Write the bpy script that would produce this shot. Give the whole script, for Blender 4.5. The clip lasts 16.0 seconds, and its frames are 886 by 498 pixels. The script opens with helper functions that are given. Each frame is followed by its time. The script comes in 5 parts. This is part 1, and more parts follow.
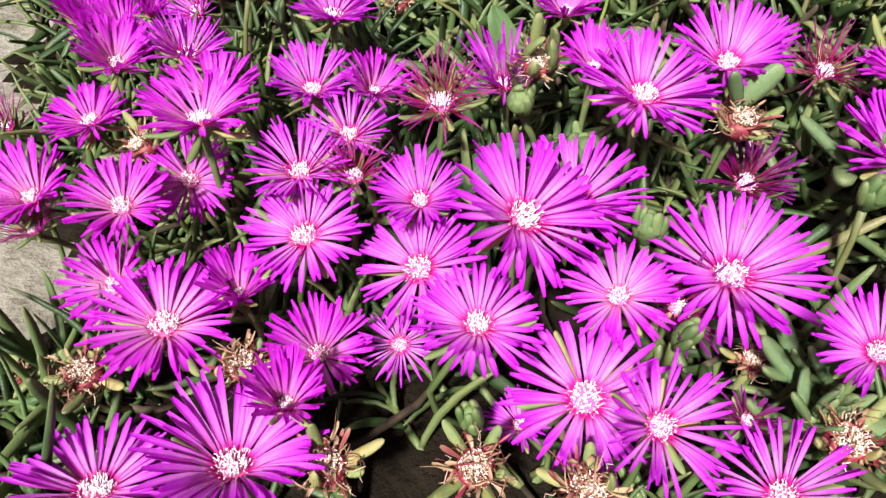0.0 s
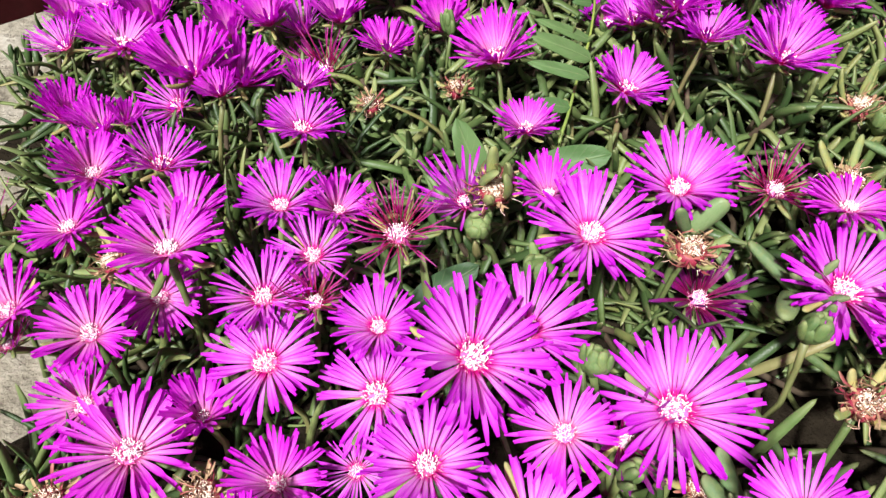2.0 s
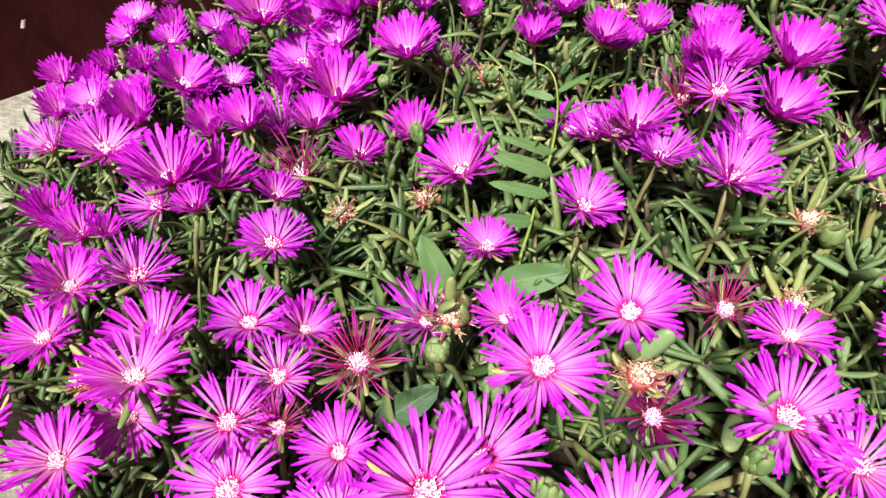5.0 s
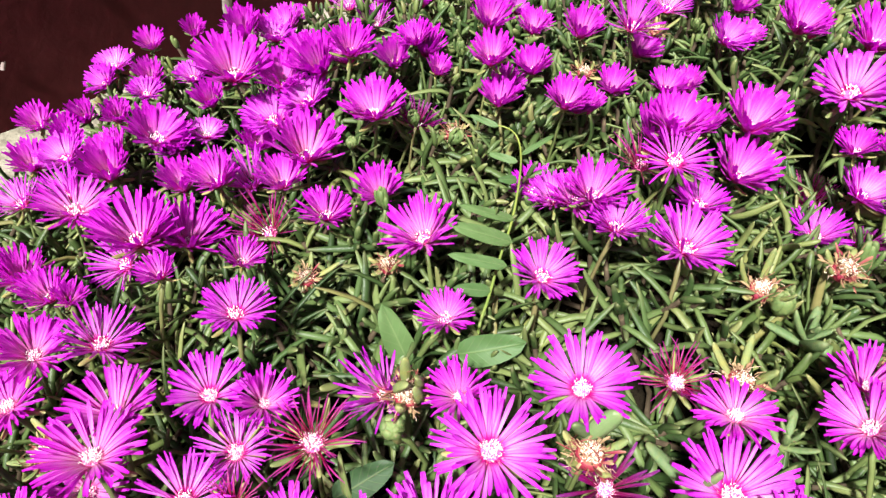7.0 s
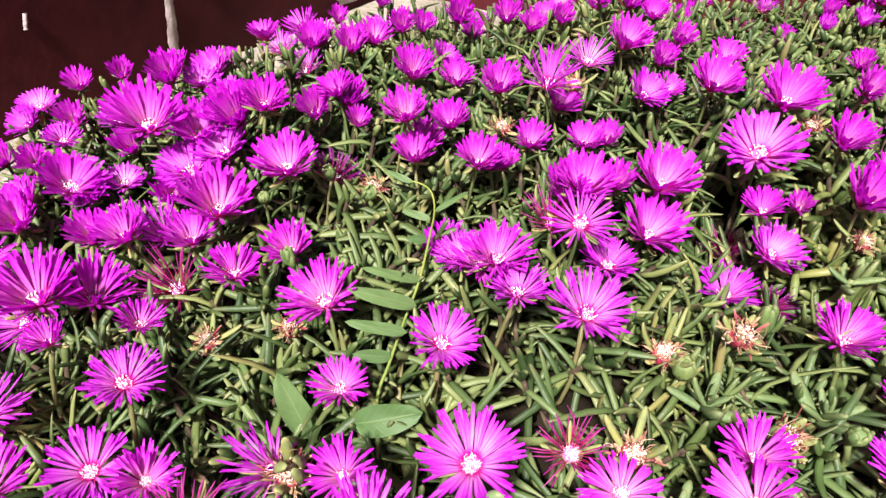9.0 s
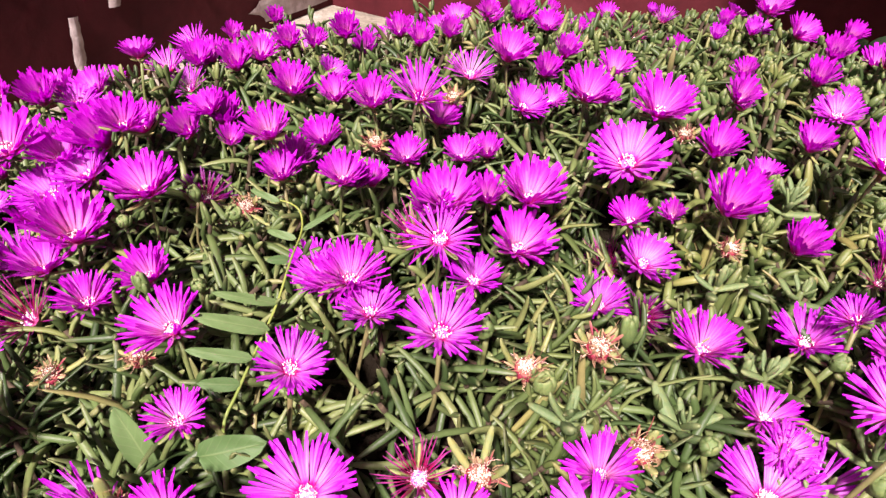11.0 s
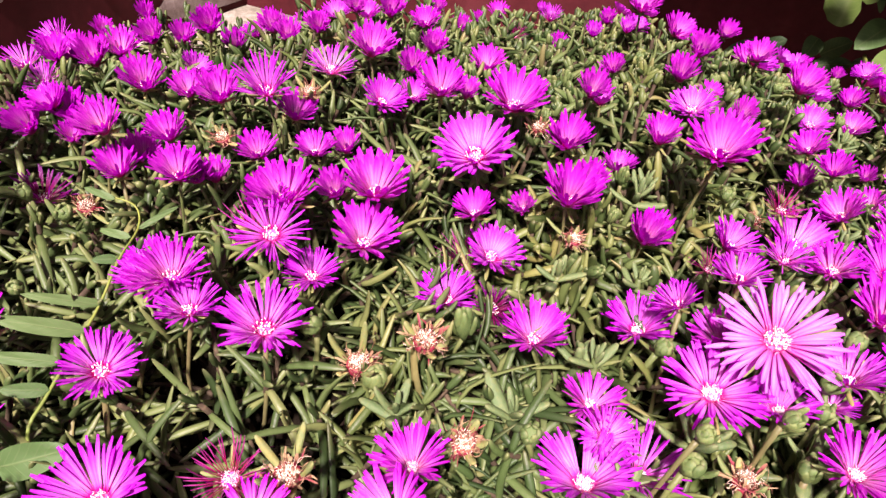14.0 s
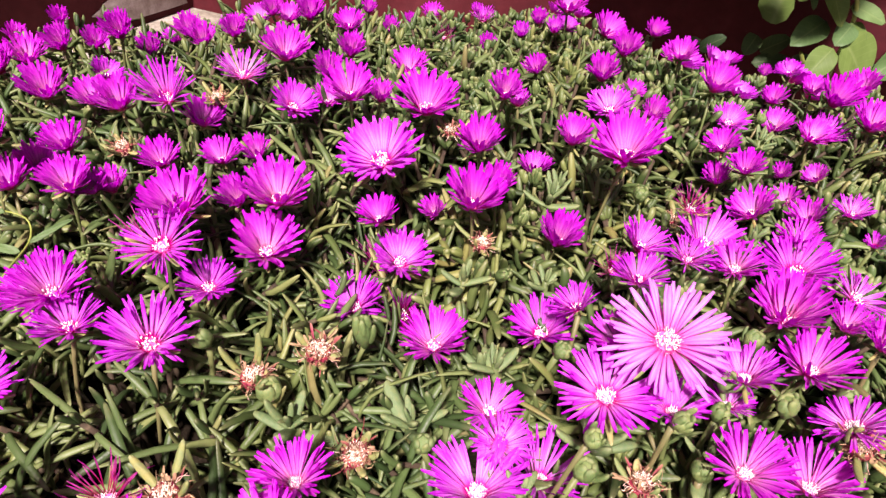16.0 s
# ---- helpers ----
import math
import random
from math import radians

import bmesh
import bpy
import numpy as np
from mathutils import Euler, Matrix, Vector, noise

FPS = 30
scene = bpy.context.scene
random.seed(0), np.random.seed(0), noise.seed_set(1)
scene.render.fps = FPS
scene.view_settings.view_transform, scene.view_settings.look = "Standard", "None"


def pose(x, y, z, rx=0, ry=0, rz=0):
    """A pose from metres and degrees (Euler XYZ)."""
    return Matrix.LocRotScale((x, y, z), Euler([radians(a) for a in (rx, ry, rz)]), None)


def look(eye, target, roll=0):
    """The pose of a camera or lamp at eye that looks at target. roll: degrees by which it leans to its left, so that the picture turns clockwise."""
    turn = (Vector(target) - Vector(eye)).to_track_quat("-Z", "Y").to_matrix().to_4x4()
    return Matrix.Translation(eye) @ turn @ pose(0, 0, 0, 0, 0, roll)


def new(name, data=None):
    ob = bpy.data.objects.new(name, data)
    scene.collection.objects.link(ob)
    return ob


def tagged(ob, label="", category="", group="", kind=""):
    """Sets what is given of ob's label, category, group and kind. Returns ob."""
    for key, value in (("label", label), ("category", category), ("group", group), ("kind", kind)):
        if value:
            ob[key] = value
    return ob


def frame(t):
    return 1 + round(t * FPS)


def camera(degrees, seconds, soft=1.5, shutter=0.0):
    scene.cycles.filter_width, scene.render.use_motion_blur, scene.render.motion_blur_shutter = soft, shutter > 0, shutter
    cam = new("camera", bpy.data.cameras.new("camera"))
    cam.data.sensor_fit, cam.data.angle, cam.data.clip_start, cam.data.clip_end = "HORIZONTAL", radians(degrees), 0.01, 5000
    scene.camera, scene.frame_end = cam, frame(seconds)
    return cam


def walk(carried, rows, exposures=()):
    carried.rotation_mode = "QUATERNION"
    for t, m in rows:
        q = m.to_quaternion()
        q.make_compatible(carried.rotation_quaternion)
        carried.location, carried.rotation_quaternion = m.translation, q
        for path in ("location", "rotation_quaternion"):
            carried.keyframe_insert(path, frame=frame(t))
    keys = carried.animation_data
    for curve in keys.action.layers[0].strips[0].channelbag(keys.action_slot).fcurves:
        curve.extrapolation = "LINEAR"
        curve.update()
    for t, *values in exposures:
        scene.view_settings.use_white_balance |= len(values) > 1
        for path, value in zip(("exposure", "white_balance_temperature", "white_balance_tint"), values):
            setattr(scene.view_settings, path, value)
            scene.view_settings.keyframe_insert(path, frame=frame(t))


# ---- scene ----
cam = camera(68.5, 16.0, soft=1.4)
PATH = [
    (0, (0.009, -0.001, 0.197), (0.067, 1.48, -1.146), 4.4),
    (0.5, (0.009, 0.002, 0.205), (0.066, 1.488, -1.133), 4.4),
    (1, (0.014, 0.008, 0.215), (0.07, 1.501, -1.116), 4.4),
    (1.5, (0.019, 0.012, 0.221), (0.07, 1.51, -1.104), 4.2),
    (2, (0.022, 0.019, 0.231), (0.069, 1.524, -1.086), 4.2),
    (2.5, (0.026, 0.023, 0.239), (0.072, 1.534, -1.071), 4.1),
    (3, (0.031, 0.027, 0.247), (0.075, 1.549, -1.049), 4.1),
    (3.5, (0.031, 0.029, 0.249), (0.078, 1.562, -1.034), 4.2),
    (4, (0.032, 0.03, 0.25), (0.078, 1.573, -1.022), 4.2),
    (4.2, (0.032, 0.031, 0.253), (0.084, 1.577, -1.014), 4.4),
    (6.3, (0.045, 0.038, 0.277), (0.102, 1.642, -0.916), 4.3),
    (6.5, (0.048, 0.041, 0.281), (0.109, 1.64, -0.918), 4.6),
    (7, (0.045, 0.044, 0.287), (0.121, 1.637, -0.92), 4.9),
    (7.5, (0.051, 0.049, 0.287), (0.131, 1.648, -0.912), 5.1),
    (8, (0.057, 0.052, 0.289), (0.146, 1.66, -0.898), 5.3),
    (8.5, (0.064, 0.056, 0.299), (0.178, 1.671, -0.875), 5.8),
    (9, (0.077, 0.059, 0.304), (0.222, 1.683, -0.854), 6.4),
    (9.2, (0.085, 0.061, 0.308), (0.232, 1.682, -0.854), 6.4),
    (11.3, (0.131, 0.064, 0.306), (0.395, 1.705, -0.806), 6.8),
    (11.5, (0.134, 0.063, 0.308), (0.41, 1.699, -0.808), 7.1),
    (12, (0.147, 0.061, 0.308), (0.447, 1.698, -0.801), 7.4),
    (12.5, (0.155, 0.06, 0.307), (0.474, 1.697, -0.797), 7.6),
    (13, (0.164, 0.059, 0.306), (0.504, 1.694, -0.794), 7.8),
    (13.5, (0.173, 0.06, 0.306), (0.535, 1.693, -0.79), 7.8),
    (14, (0.181, 0.058, 0.306), (0.568, 1.689, -0.786), 8.0),
    (14.5, (0.191, 0.058, 0.305), (0.593, 1.688, -0.781), 8.0),
    (15, (0.199, 0.059, 0.306), (0.617, 1.687, -0.777), 7.9),
    (15.5, (0.205, 0.059, 0.307), (0.645, 1.681, -0.776), 7.9),
    (16, (0.216, 0.057, 0.31), (0.675, 1.675, -0.773), 8.0),
]
LIGHT = [(0, 1.00, 6150, 11), (4, 1.14, 6300, 9), (6.5, 1.32, 6400, 6), (9, 1.38, 6550, 18), (11.5, 1.38, 6850, 34), (14, 1.31, 6950, 36), (16, 1.25, 6850, 33)]
walk(cam, [(t, look(eye, target, roll)) for t, eye, target, roll in PATH], LIGHT)

# ---- world and light ----
world = bpy.data.worlds.new("clear_sky")
scene.world = world
world.use_nodes = True
wn, wl = world.node_tree.nodes, world.node_tree.links
sky = wn.new("ShaderNodeTexSky")
sky.sky_type, sky.sun_disc = "NISHITA", False
SUN_ELEVATION, SUN_TURN = 48.0, 204.0
sky.sun_elevation, sky.sun_rotation = radians(SUN_ELEVATION), radians(SUN_TURN)
sky.air_density, sky.dust_density, sky.ozone_density = 1.0, 4.0, 0.6
wn["Background"].inputs["Strength"].default_value = 0.023
wl.new(sky.outputs[0], wn["Background"].inputs["Color"])
sun = new("sun", bpy.data.lights.new("sun", "SUN"))
sun.data.energy, sun.data.angle, sun.data.color = 5.0, radians(5), (1.0, 0.97, 0.93)
sun_way = Vector((math.sin(radians(SUN_TURN)) * math.cos(radians(SUN_ELEVATION)), math.cos(radians(SUN_TURN)) * math.cos(radians(SUN_ELEVATION)), math.sin(radians(SUN_ELEVATION))))
sun.matrix_basis = look(sun_way * 5, (0, 0, 0))


# ---- materials ----
class Mat:
    """A small builder round one node material."""

    def __init__(self, name, rough=0.5, specular=0.4):
        self.m = bpy.data.materials.new(name)
        self.m.use_nodes = True
        self.n, self.l = self.m.node_tree.nodes, self.m.node_tree.links
        self.b = self.n["Principled BSDF"]
        self.b.inputs["Roughness"].default_value = rough
        self.b.inputs["Specular IOR Level"].default_value = specular

    def node(self, kind, **values):
        made = self.n.new(kind)
        for key, value in values.items():
            made.inputs[key.replace("_", " ")].default_value = value
        return made

    def noise(self, scale, detail=4.0, rough=0.6, coords="Object"):
        tex = self.node("ShaderNodeTexNoise", Scale=scale, Detail=detail, Roughness=rough)
        self.l.new(self.n.new("ShaderNodeTexCoord").outputs[coords], tex.inputs["Vector"])
        return tex.outputs["Fac"]

    def ramp(self, fac, stops):
        r = self.n.new("ShaderNodeValToRGB")
        while len(r.color_ramp.elements) < len(stops):
            r.color_ramp.elements.new(0.5)
        for e, (at, colour) in zip(r.color_ramp.elements, stops):
            e.position, e.color = at, (*colour, 1)
        self.l.new(fac, r.inputs["Fac"])
        return r.outputs["Color"]

    def mix(self, fac, a, b, blend="MIX"):
        x = self.n.new("ShaderNodeMix")
        x.data_type, x.blend_type = "RGBA", blend
        for slot, value in ((0, fac), (6, a), (7, b)):
            if isinstance(value, (int, float)):
                x.inputs[slot].default_value = value
            elif isinstance(value, tuple):
                x.inputs[slot].default_value = (*value, 1)
            else:
                self.l.new(value, x.inputs[slot])
        return x.outputs[2]

    def along(self, axis=1):
        sep = self.n.new("ShaderNodeSeparateXYZ")
        self.l.new(self.n.new("ShaderNodeUVMap").outputs["UV"], sep.inputs[0])
        return sep.outputs[axis]

    def island(self):
        return self.n.new("ShaderNodeNewGeometry").outputs["Random Per Island"]

    def each(self):
        return self.n.new("ShaderNodeObjectInfo").outputs["Random"]

    def bump(self, height, strength=0.3, distance=0.001):
        bp = self.node("ShaderNodeBump", Strength=strength, Distance=distance)
        self.l.new(height, bp.inputs["Height"])
        self.l.new(bp.outputs["Normal"], self.b.inputs["Normal"])

    def colour(self, socket):
        self.l.new(socket, self.b.inputs["Base Color"])

    def thin(self, socket, share):
        """Lets part of the light pass through, as petals and leaf blades do."""
        t = self.n.new("ShaderNodeBsdfTranslucent")
        self.l.new(socket, t.inputs["Color"])
        mx = self.n.new("ShaderNodeMixShader")
        mx.inputs[0].default_value = share
        self.l.new(self.b.outputs[0], mx.inputs[1])
        self.l.new(t.outputs[0], mx.inputs[2])
        self.l.new(mx.outputs[0], self.n["Material Output"].inputs["Surface"])


UNDERSIDE = [(0.0, (0.86, 0.010, 0.26)), (0.28, (0.92, 0.030, 0.52)), (0.58, (0.92, 0.085, 0.84)), (1.0, (0.84, 0.030, 0.86))]


def petal_material(name, stops, per_object, tint_a, tint_b, share=0.56):
    m = Mat(name, 0.34, 0.5)
    under = m.n.new("ShaderNodeMath")
    under.operation = "GREATER_THAN"
    under.inputs[1].default_value = 1.5
    m.l.new(m.along(0), under.inputs[0])
    base = m.mix(under.outputs[0], m.ramp(m.along(1), stops), m.ramp(m.along(1), UNDERSIDE))
    vary = m.ramp(m.each() if per_object else m.island(), [(0.0, tint_a), (1.0, tint_b)])
    c = m.mix(1.0, base, vary, "MULTIPLY")
    # fine veins along the petal, a highlight painted down its paler middle, deeper edges
    uv = m.n.new("ShaderNodeUVMap")
    stretch = m.n.new("ShaderNodeMapping")
    stretch.inputs["Scale"].default_value = (8.0, 0.7, 1.0)
    m.l.new(uv.outputs["UV"], stretch.inputs["Vector"])
    veins = m.node("ShaderNodeTexNoise", Scale=1.6, Detail=3.0, Roughness=0.6)
    m.l.new(stretch.outputs[0], veins.inputs["Vector"])
    rib_highlight = m.ramp(m.along(0), [(0.0, (0.86, 0.55, 0.90)), (0.14, (0.97, 0.86, 0.97)), (0.5, (1.03, 1.35, 1.02)), (0.86, (0.97, 0.86, 0.97)), (1.0, (0.86, 0.55, 0.90))])
    c = m.mix(0.85, c, rib_highlight, "MULTIPLY")
    c = m.mix(0.8, c, m.ramp(veins.outputs["Fac"], [(0.3, (0.78, 0.42, 0.80)), (0.5, (1.0, 1.0, 1.0)), (0.72, (1.04, 1.45, 1.03))]), "MULTIPLY")
    m.colour(c)
    m.thin(c, share)
    m.bump(veins.outputs["Fac"], 0.5, 0.0006)
    return m.m


MAGENTA = [(0.0, (0.80, 0.006, 0.28)), (0.09, (0.86, 0.02, 0.50)), (0.22, (0.94, 0.38, 0.90)), (0.42, (0.94, 0.36, 0.94)), (0.68, (0.92, 0.16, 0.92)), (1.0, (0.77, 0.02, 0.83))]
PALE = [(0.0, (0.66, 0.04, 0.30)), (0.14, (0.92, 0.44, 0.78)), (0.38, (0.93, 0.32, 0.86)), (0.70, (0.91, 0.11, 0.85)), (1.0, (0.78, 0.014, 0.76))]
PINK = [(0.0, (0.70, 0.02, 0.34)), (0.2, (0.84, 0.20, 0.72)), (0.6, (0.86, 0.36, 0.86)), (1.0, (0.78, 0.22, 0.82))]
WILT = [(0.0, (0.30, 0.004, 0.04)), (0.35, (0.44, 0.010, 0.11)), (0.75, (0.58, 0.07, 0.34)), (1.0, (0.42, 0.05, 0.24))]
DARK = [(0.0, (0.24, 0.006, 0.05)), (0.5, (0.26, 0.008, 0.14)), (1.0, (0.28, 0.03, 0.28))]
TINTS = ((0.90, 0.45, 0.92), (1.0, 1.15, 1.0))
PETAL = {}
for look_name, stops in (("open", MAGENTA), ("thin", MAGENTA), ("pale", PALE), ("pink", PINK), ("wilted", WILT), ("dark", DARK), ("shut", MAGENTA)):
    PETAL[look_name] = petal_material("petal_" + look_name, stops, True, *TINTS)

m = Mat("stamens", 0.6, 0.3)
m.colour(m.ramp(m.along(1), [(0.0, (0.55, 0.02, 0.22)), (0.3, (0.72, 0.25, 0.45)), (0.5, (0.84, 0.76, 0.80)), (1.0, (0.93, 0.91, 0.87))]))
STAMENS = m.m
m = Mat("dry_stamens", 0.8, 0.2)
m.colour(m.mix(m.ramp(m.island(), [(0.55, (0, 0, 0)), (1.0, (1, 1, 1))]), m.ramp(m.along(1), [(0.0, (0.20, 0.02, 0.02)), (0.4, (0.50, 0.26, 0.20)), (1.0, (0.88, 0.78, 0.64))]), (0.46, 0.30, 0.18)))
DRY_STAMENS = m.m
m = Mat("withered_petal", 0.6, 0.3)
m.colour(m.mix(m.ramp(m.island(), [(0.15, (0, 0, 0)), (0.55, (1, 1, 1))]), m.ramp(m.along(1), [(0.0, (0.12, 0.006, 0.015)), (0.6, (0.20, 0.020, 0.04)), (1.0, (0.28, 0.12, 0.08))]), (0.33, 0.22, 0.12)))
WITHER = m.m
m = Mat("wilted_cup", 0.5, 0.4)
m.colour(m.ramp(m.noise(300), [(0.3, (0.10, 0.004, 0.014)), (0.55, (0.24, 0.014, 0.04)), (0.85, (0.30, 0.20, 0.12))]))
RED_CUP = m.m


def leaf_material(name, per_object, stops, share=0.10, pimples=0.35):
    m = Mat(name, 0.48, 0.40)
    shade = m.ramp(m.each() if per_object else m.island(), stops)
    patch = m.ramp(m.noise(11, 2), [(0.35, (0.78, 0.92, 0.80)), (0.5, (1.0, 1.0, 1.0)), (0.68, (1.25, 1.08, 0.85))])
    shade = m.mix(0.8, shade, patch, "MULTIPLY")
    mottle = m.noise(160, 3)
    grain = m.node("ShaderNodeTexVoronoi", Scale=1500.0)
    m.l.new(m.n.new("ShaderNodeTexCoord").outputs["Object"], grain.inputs["Vector"])
    c = m.mix(0.55, shade, m.ramp(mottle, [(0.25, (0.55, 0.6, 0.5)), (0.75, (1.0, 1.0, 1.0))]), "MULTIPLY")
    c = m.mix(m.ramp(m.along(1), [(0.82, (0, 0, 0)), (1.0, (0.30, 0.30, 0.30))]), c, (0.28, 0.26, 0.12))
    m.colour(c)
    m.bump(grain.outputs["Distance"], pimples, 0.00028)
    if share:
        m.thin(c, share)
    return m.m


GREENS = [(0.0, (0.028, 0.054, 0.016)), (0.3, (0.060, 0.100, 0.031)), (0.55, (0.093, 0.138, 0.045)), (0.8, (0.138, 0.186, 0.064)), (0.95, (0.178, 0.212, 0.075)), (1.0, (0.215, 0.196, 0.080))]
LEAF = leaf_material("fleshy_leaf", False, GREENS)
LEAF_EACH = leaf_material("fleshy_leaf_single", True, GREENS)
POD = leaf_material("green_pod", True, [(0.0, (0.10, 0.16, 0.055)), (0.6, (0.14, 0.21, 0.072)), (1.0, (0.19, 0.25, 0.09))])
SEPAL = leaf_material("sepal", True, [(0.0, (0.16, 0.22, 0.08)), (0.6, (0.26, 0.29, 0.11)), (1.0, (0.38, 0.33, 0.14))])
STEM = leaf_material("flower_stem", True, [(0.0, (0.10, 0.14, 0.045)), (0.7, (0.16, 0.19, 0.065)), (1.0, (0.19, 0.15, 0.07))])


def broad_leaf_material(name, dark, light, share):
    """A thin blade with a pale midrib and slanting side veins."""
    m = Mat(name, 0.55, 0.28)
    u, v = m.along(0), m.along(1)

    def sum_of(op, a, c, d=0.0):
        x = m.n.new("ShaderNodeMath")
        x.operation = op
        for slot, value in enumerate((a, c, d)):
            if isinstance(value, float):
                x.inputs[slot].default_value = value
            else:
                m.l.new(value, x.inputs[slot])
        return x.outputs[0]

    off = sum_of("ABSOLUTE", sum_of("SUBTRACT", u, 0.5), 0.0)
    side = sum_of("PINGPONG", sum_of("MULTIPLY_ADD", v, 9.0, sum_of("MULTIPLY", off, -3.2)), 0.5)
    veins = m.mix(0.5, m.ramp(off, [(0.0, (1, 1, 1)), (0.05, (0, 0, 0))]), m.ramp(side, [(0.0, (0.7, 0.7, 0.7)), (0.12, (0, 0, 0))]), "LIGHTEN")
    c = m.ramp(m.each(), [(0.0, dark), (1.0, light)])
    c = m.mix(0.6, c, m.ramp(m.noise(60, 5), [(0.3, (0.6, 0.65, 0.55)), (0.7, (1.0, 1.0, 1.0))]), "MULTIPLY")
    c = m.mix(m.mix(0.13, (0.0, 0.0, 0.0), veins), c, (0.42, 0.48, 0.22))
    m.colour(c)
    m.thin(c, share)
    m.bump(veins, 0.3, 0.0006)
    return m.m


THICK = leaf_material("thick_leaf", True, [(0.0, (0.13, 0.20, 0.085)), (1.0, (0.19, 0.26, 0.11))], 0.15)
BROAD = broad_leaf_material("broad_leaf", (0.07, 0.14, 0.045), (0.13, 0.21, 0.075), 0.2)
BRIGHT = broad_leaf_material("bright_leaf", (0.085, 0.15, 0.030), (0.13, 0.20, 0.048), 0.3)
# darker copy of the broad leaf, with the bush's shade in its colour
SHADY = broad_leaf_material("deep_green_shaded_leaf", (0.03, 0.065, 0.025), (0.065, 0.115, 0.04), 0.1)
VINE = leaf_material("vine_stem", True, [(0.0, (0.20, 0.27, 0.06)), (1.0, (0.25, 0.31, 0.08))])
# tan stalks coloured darker to stand for the shade under the leaf mat
m = Mat("shaded_dry_stalk", 0.8, 0.2)
m.colour(m.ramp(m.noise(120), [(0.3, (0.025, 0.017, 0.010)), (0.6, (0.060, 0.043, 0.026)), (0.8, (0.15, 0.11, 0.065))]))
DRY = m.m

# soil colour taken near black to deepen the shade between the leaves
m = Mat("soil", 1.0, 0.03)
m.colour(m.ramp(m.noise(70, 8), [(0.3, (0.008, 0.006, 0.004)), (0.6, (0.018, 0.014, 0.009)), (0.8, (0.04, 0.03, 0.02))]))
m.bump(m.noise(220, 6), 0.9, 0.004)
SHADED_SOIL = m.m

m = Mat("worn_concrete", 0.9, 0.2)
big, broad, fine = m.noise(13, 9, 0.72), m.noise(1.7, 5), m.noise(140, 8)
c = m.ramp(big, [(0.34, (0.060, 0.050, 0.025)), (0.47, (0.26, 0.235, 0.17)), (0.62, (0.50, 0.47, 0.40))])
c = m.mix(0.55, c, m.ramp(broad, [(0.3, (0.17, 0.15, 0.11)), (0.5, (0.33, 0.30, 0.24)), (0.7, (0.50, 0.46, 0.39))]))
c = m.mix(0.6, c, m.ramp(fine, [(0.3, (0.45, 0.42, 0.38)), (0.6, (1.0, 1.0, 1.0))]), "MULTIPLY")
m.colour(c)
m.bump(fine, 0.9, 0.005)
CONCRETE = m.m

m = Mat("red_brown_wall_paint", 0.75, 0.15)
big, fine, flecks = m.noise(5, 8), m.noise(60, 8), m.noise(38, 3, 0.4)
c = m.ramp(big, [(0.3, (0.038, 0.004, 0.006)), (0.55, (0.066, 0.008, 0.011)), (0.75, (0.105, 0.022, 0.026))])
c = m.mix(0.6, c, m.ramp(fine, [(0.3, (0.55, 0.5, 0.5)), (0.7, (1.0, 1.0, 1.0))]), "MULTIPLY")
c = m.mix(m.ramp(flecks, [(0.75, (0, 0, 0)), (0.78, (0.8, 0.8, 0.8))]), c, (0.42, 0.36, 0.32))
m.colour(c)
m.bump(fine, 0.4, 0.002)
WALL_PAINT = m.m
m = Mat("bare_plaster", 0.9, 0.2)
m.colour(m.ramp(m.noise(60, 8), [(0.3, (0.20, 0.15, 0.14)), (0.7, (0.42, 0.36, 0.34))]))
m.bump(m.noise(150, 6), 0.6, 0.002)
PLASTER = m.m


# ---- mesh helpers ----
def mesh_from(name, verts, faces, uvs=None, material=None, smooth=True):
    me = bpy.data.meshes.new(name)
    me.from_pydata(np.asarray(verts, float).reshape(-1, 3).tolist(), [], faces)
    if uvs is not None:
        layer = me.uv_layers.new(name="UVMap")
        loops = np.empty(len(me.loops), dtype=np.int32)
        me.loops.foreach_get("vertex_index", loops)
        layer.data.foreach_set("uv", np.asarray(uvs, dtype=np.float32)[loops].ravel())
    if smooth:
        me.polygons.foreach_set("use_smooth", [True] * len(me.polygons))
    if material:
        me.materials.append(material)
    return me


class Build:
    """Gathers pieces into one mesh."""

    def __init__(self):
        self.v, self.f, self.uv, self.count = [], [], [], 0

    def add(self, verts, faces, uvs, matrix=None):
        v = np.asarray(verts, float)
        if matrix is not None:
            a = np.array(matrix)
            v = v @ a[:3, :3].T + a[:3, 3]
        self.v.append(v)
        self.f += [tuple(i + self.count for i in f) for f in faces]
        self.uv.append(np.asarray(uvs, float))
        self.count += len(v)
        return self

    def mesh(self, name, material, smooth=True):
        return mesh_from(name, np.concatenate(self.v), self.f, np.concatenate(self.uv), material, smooth)


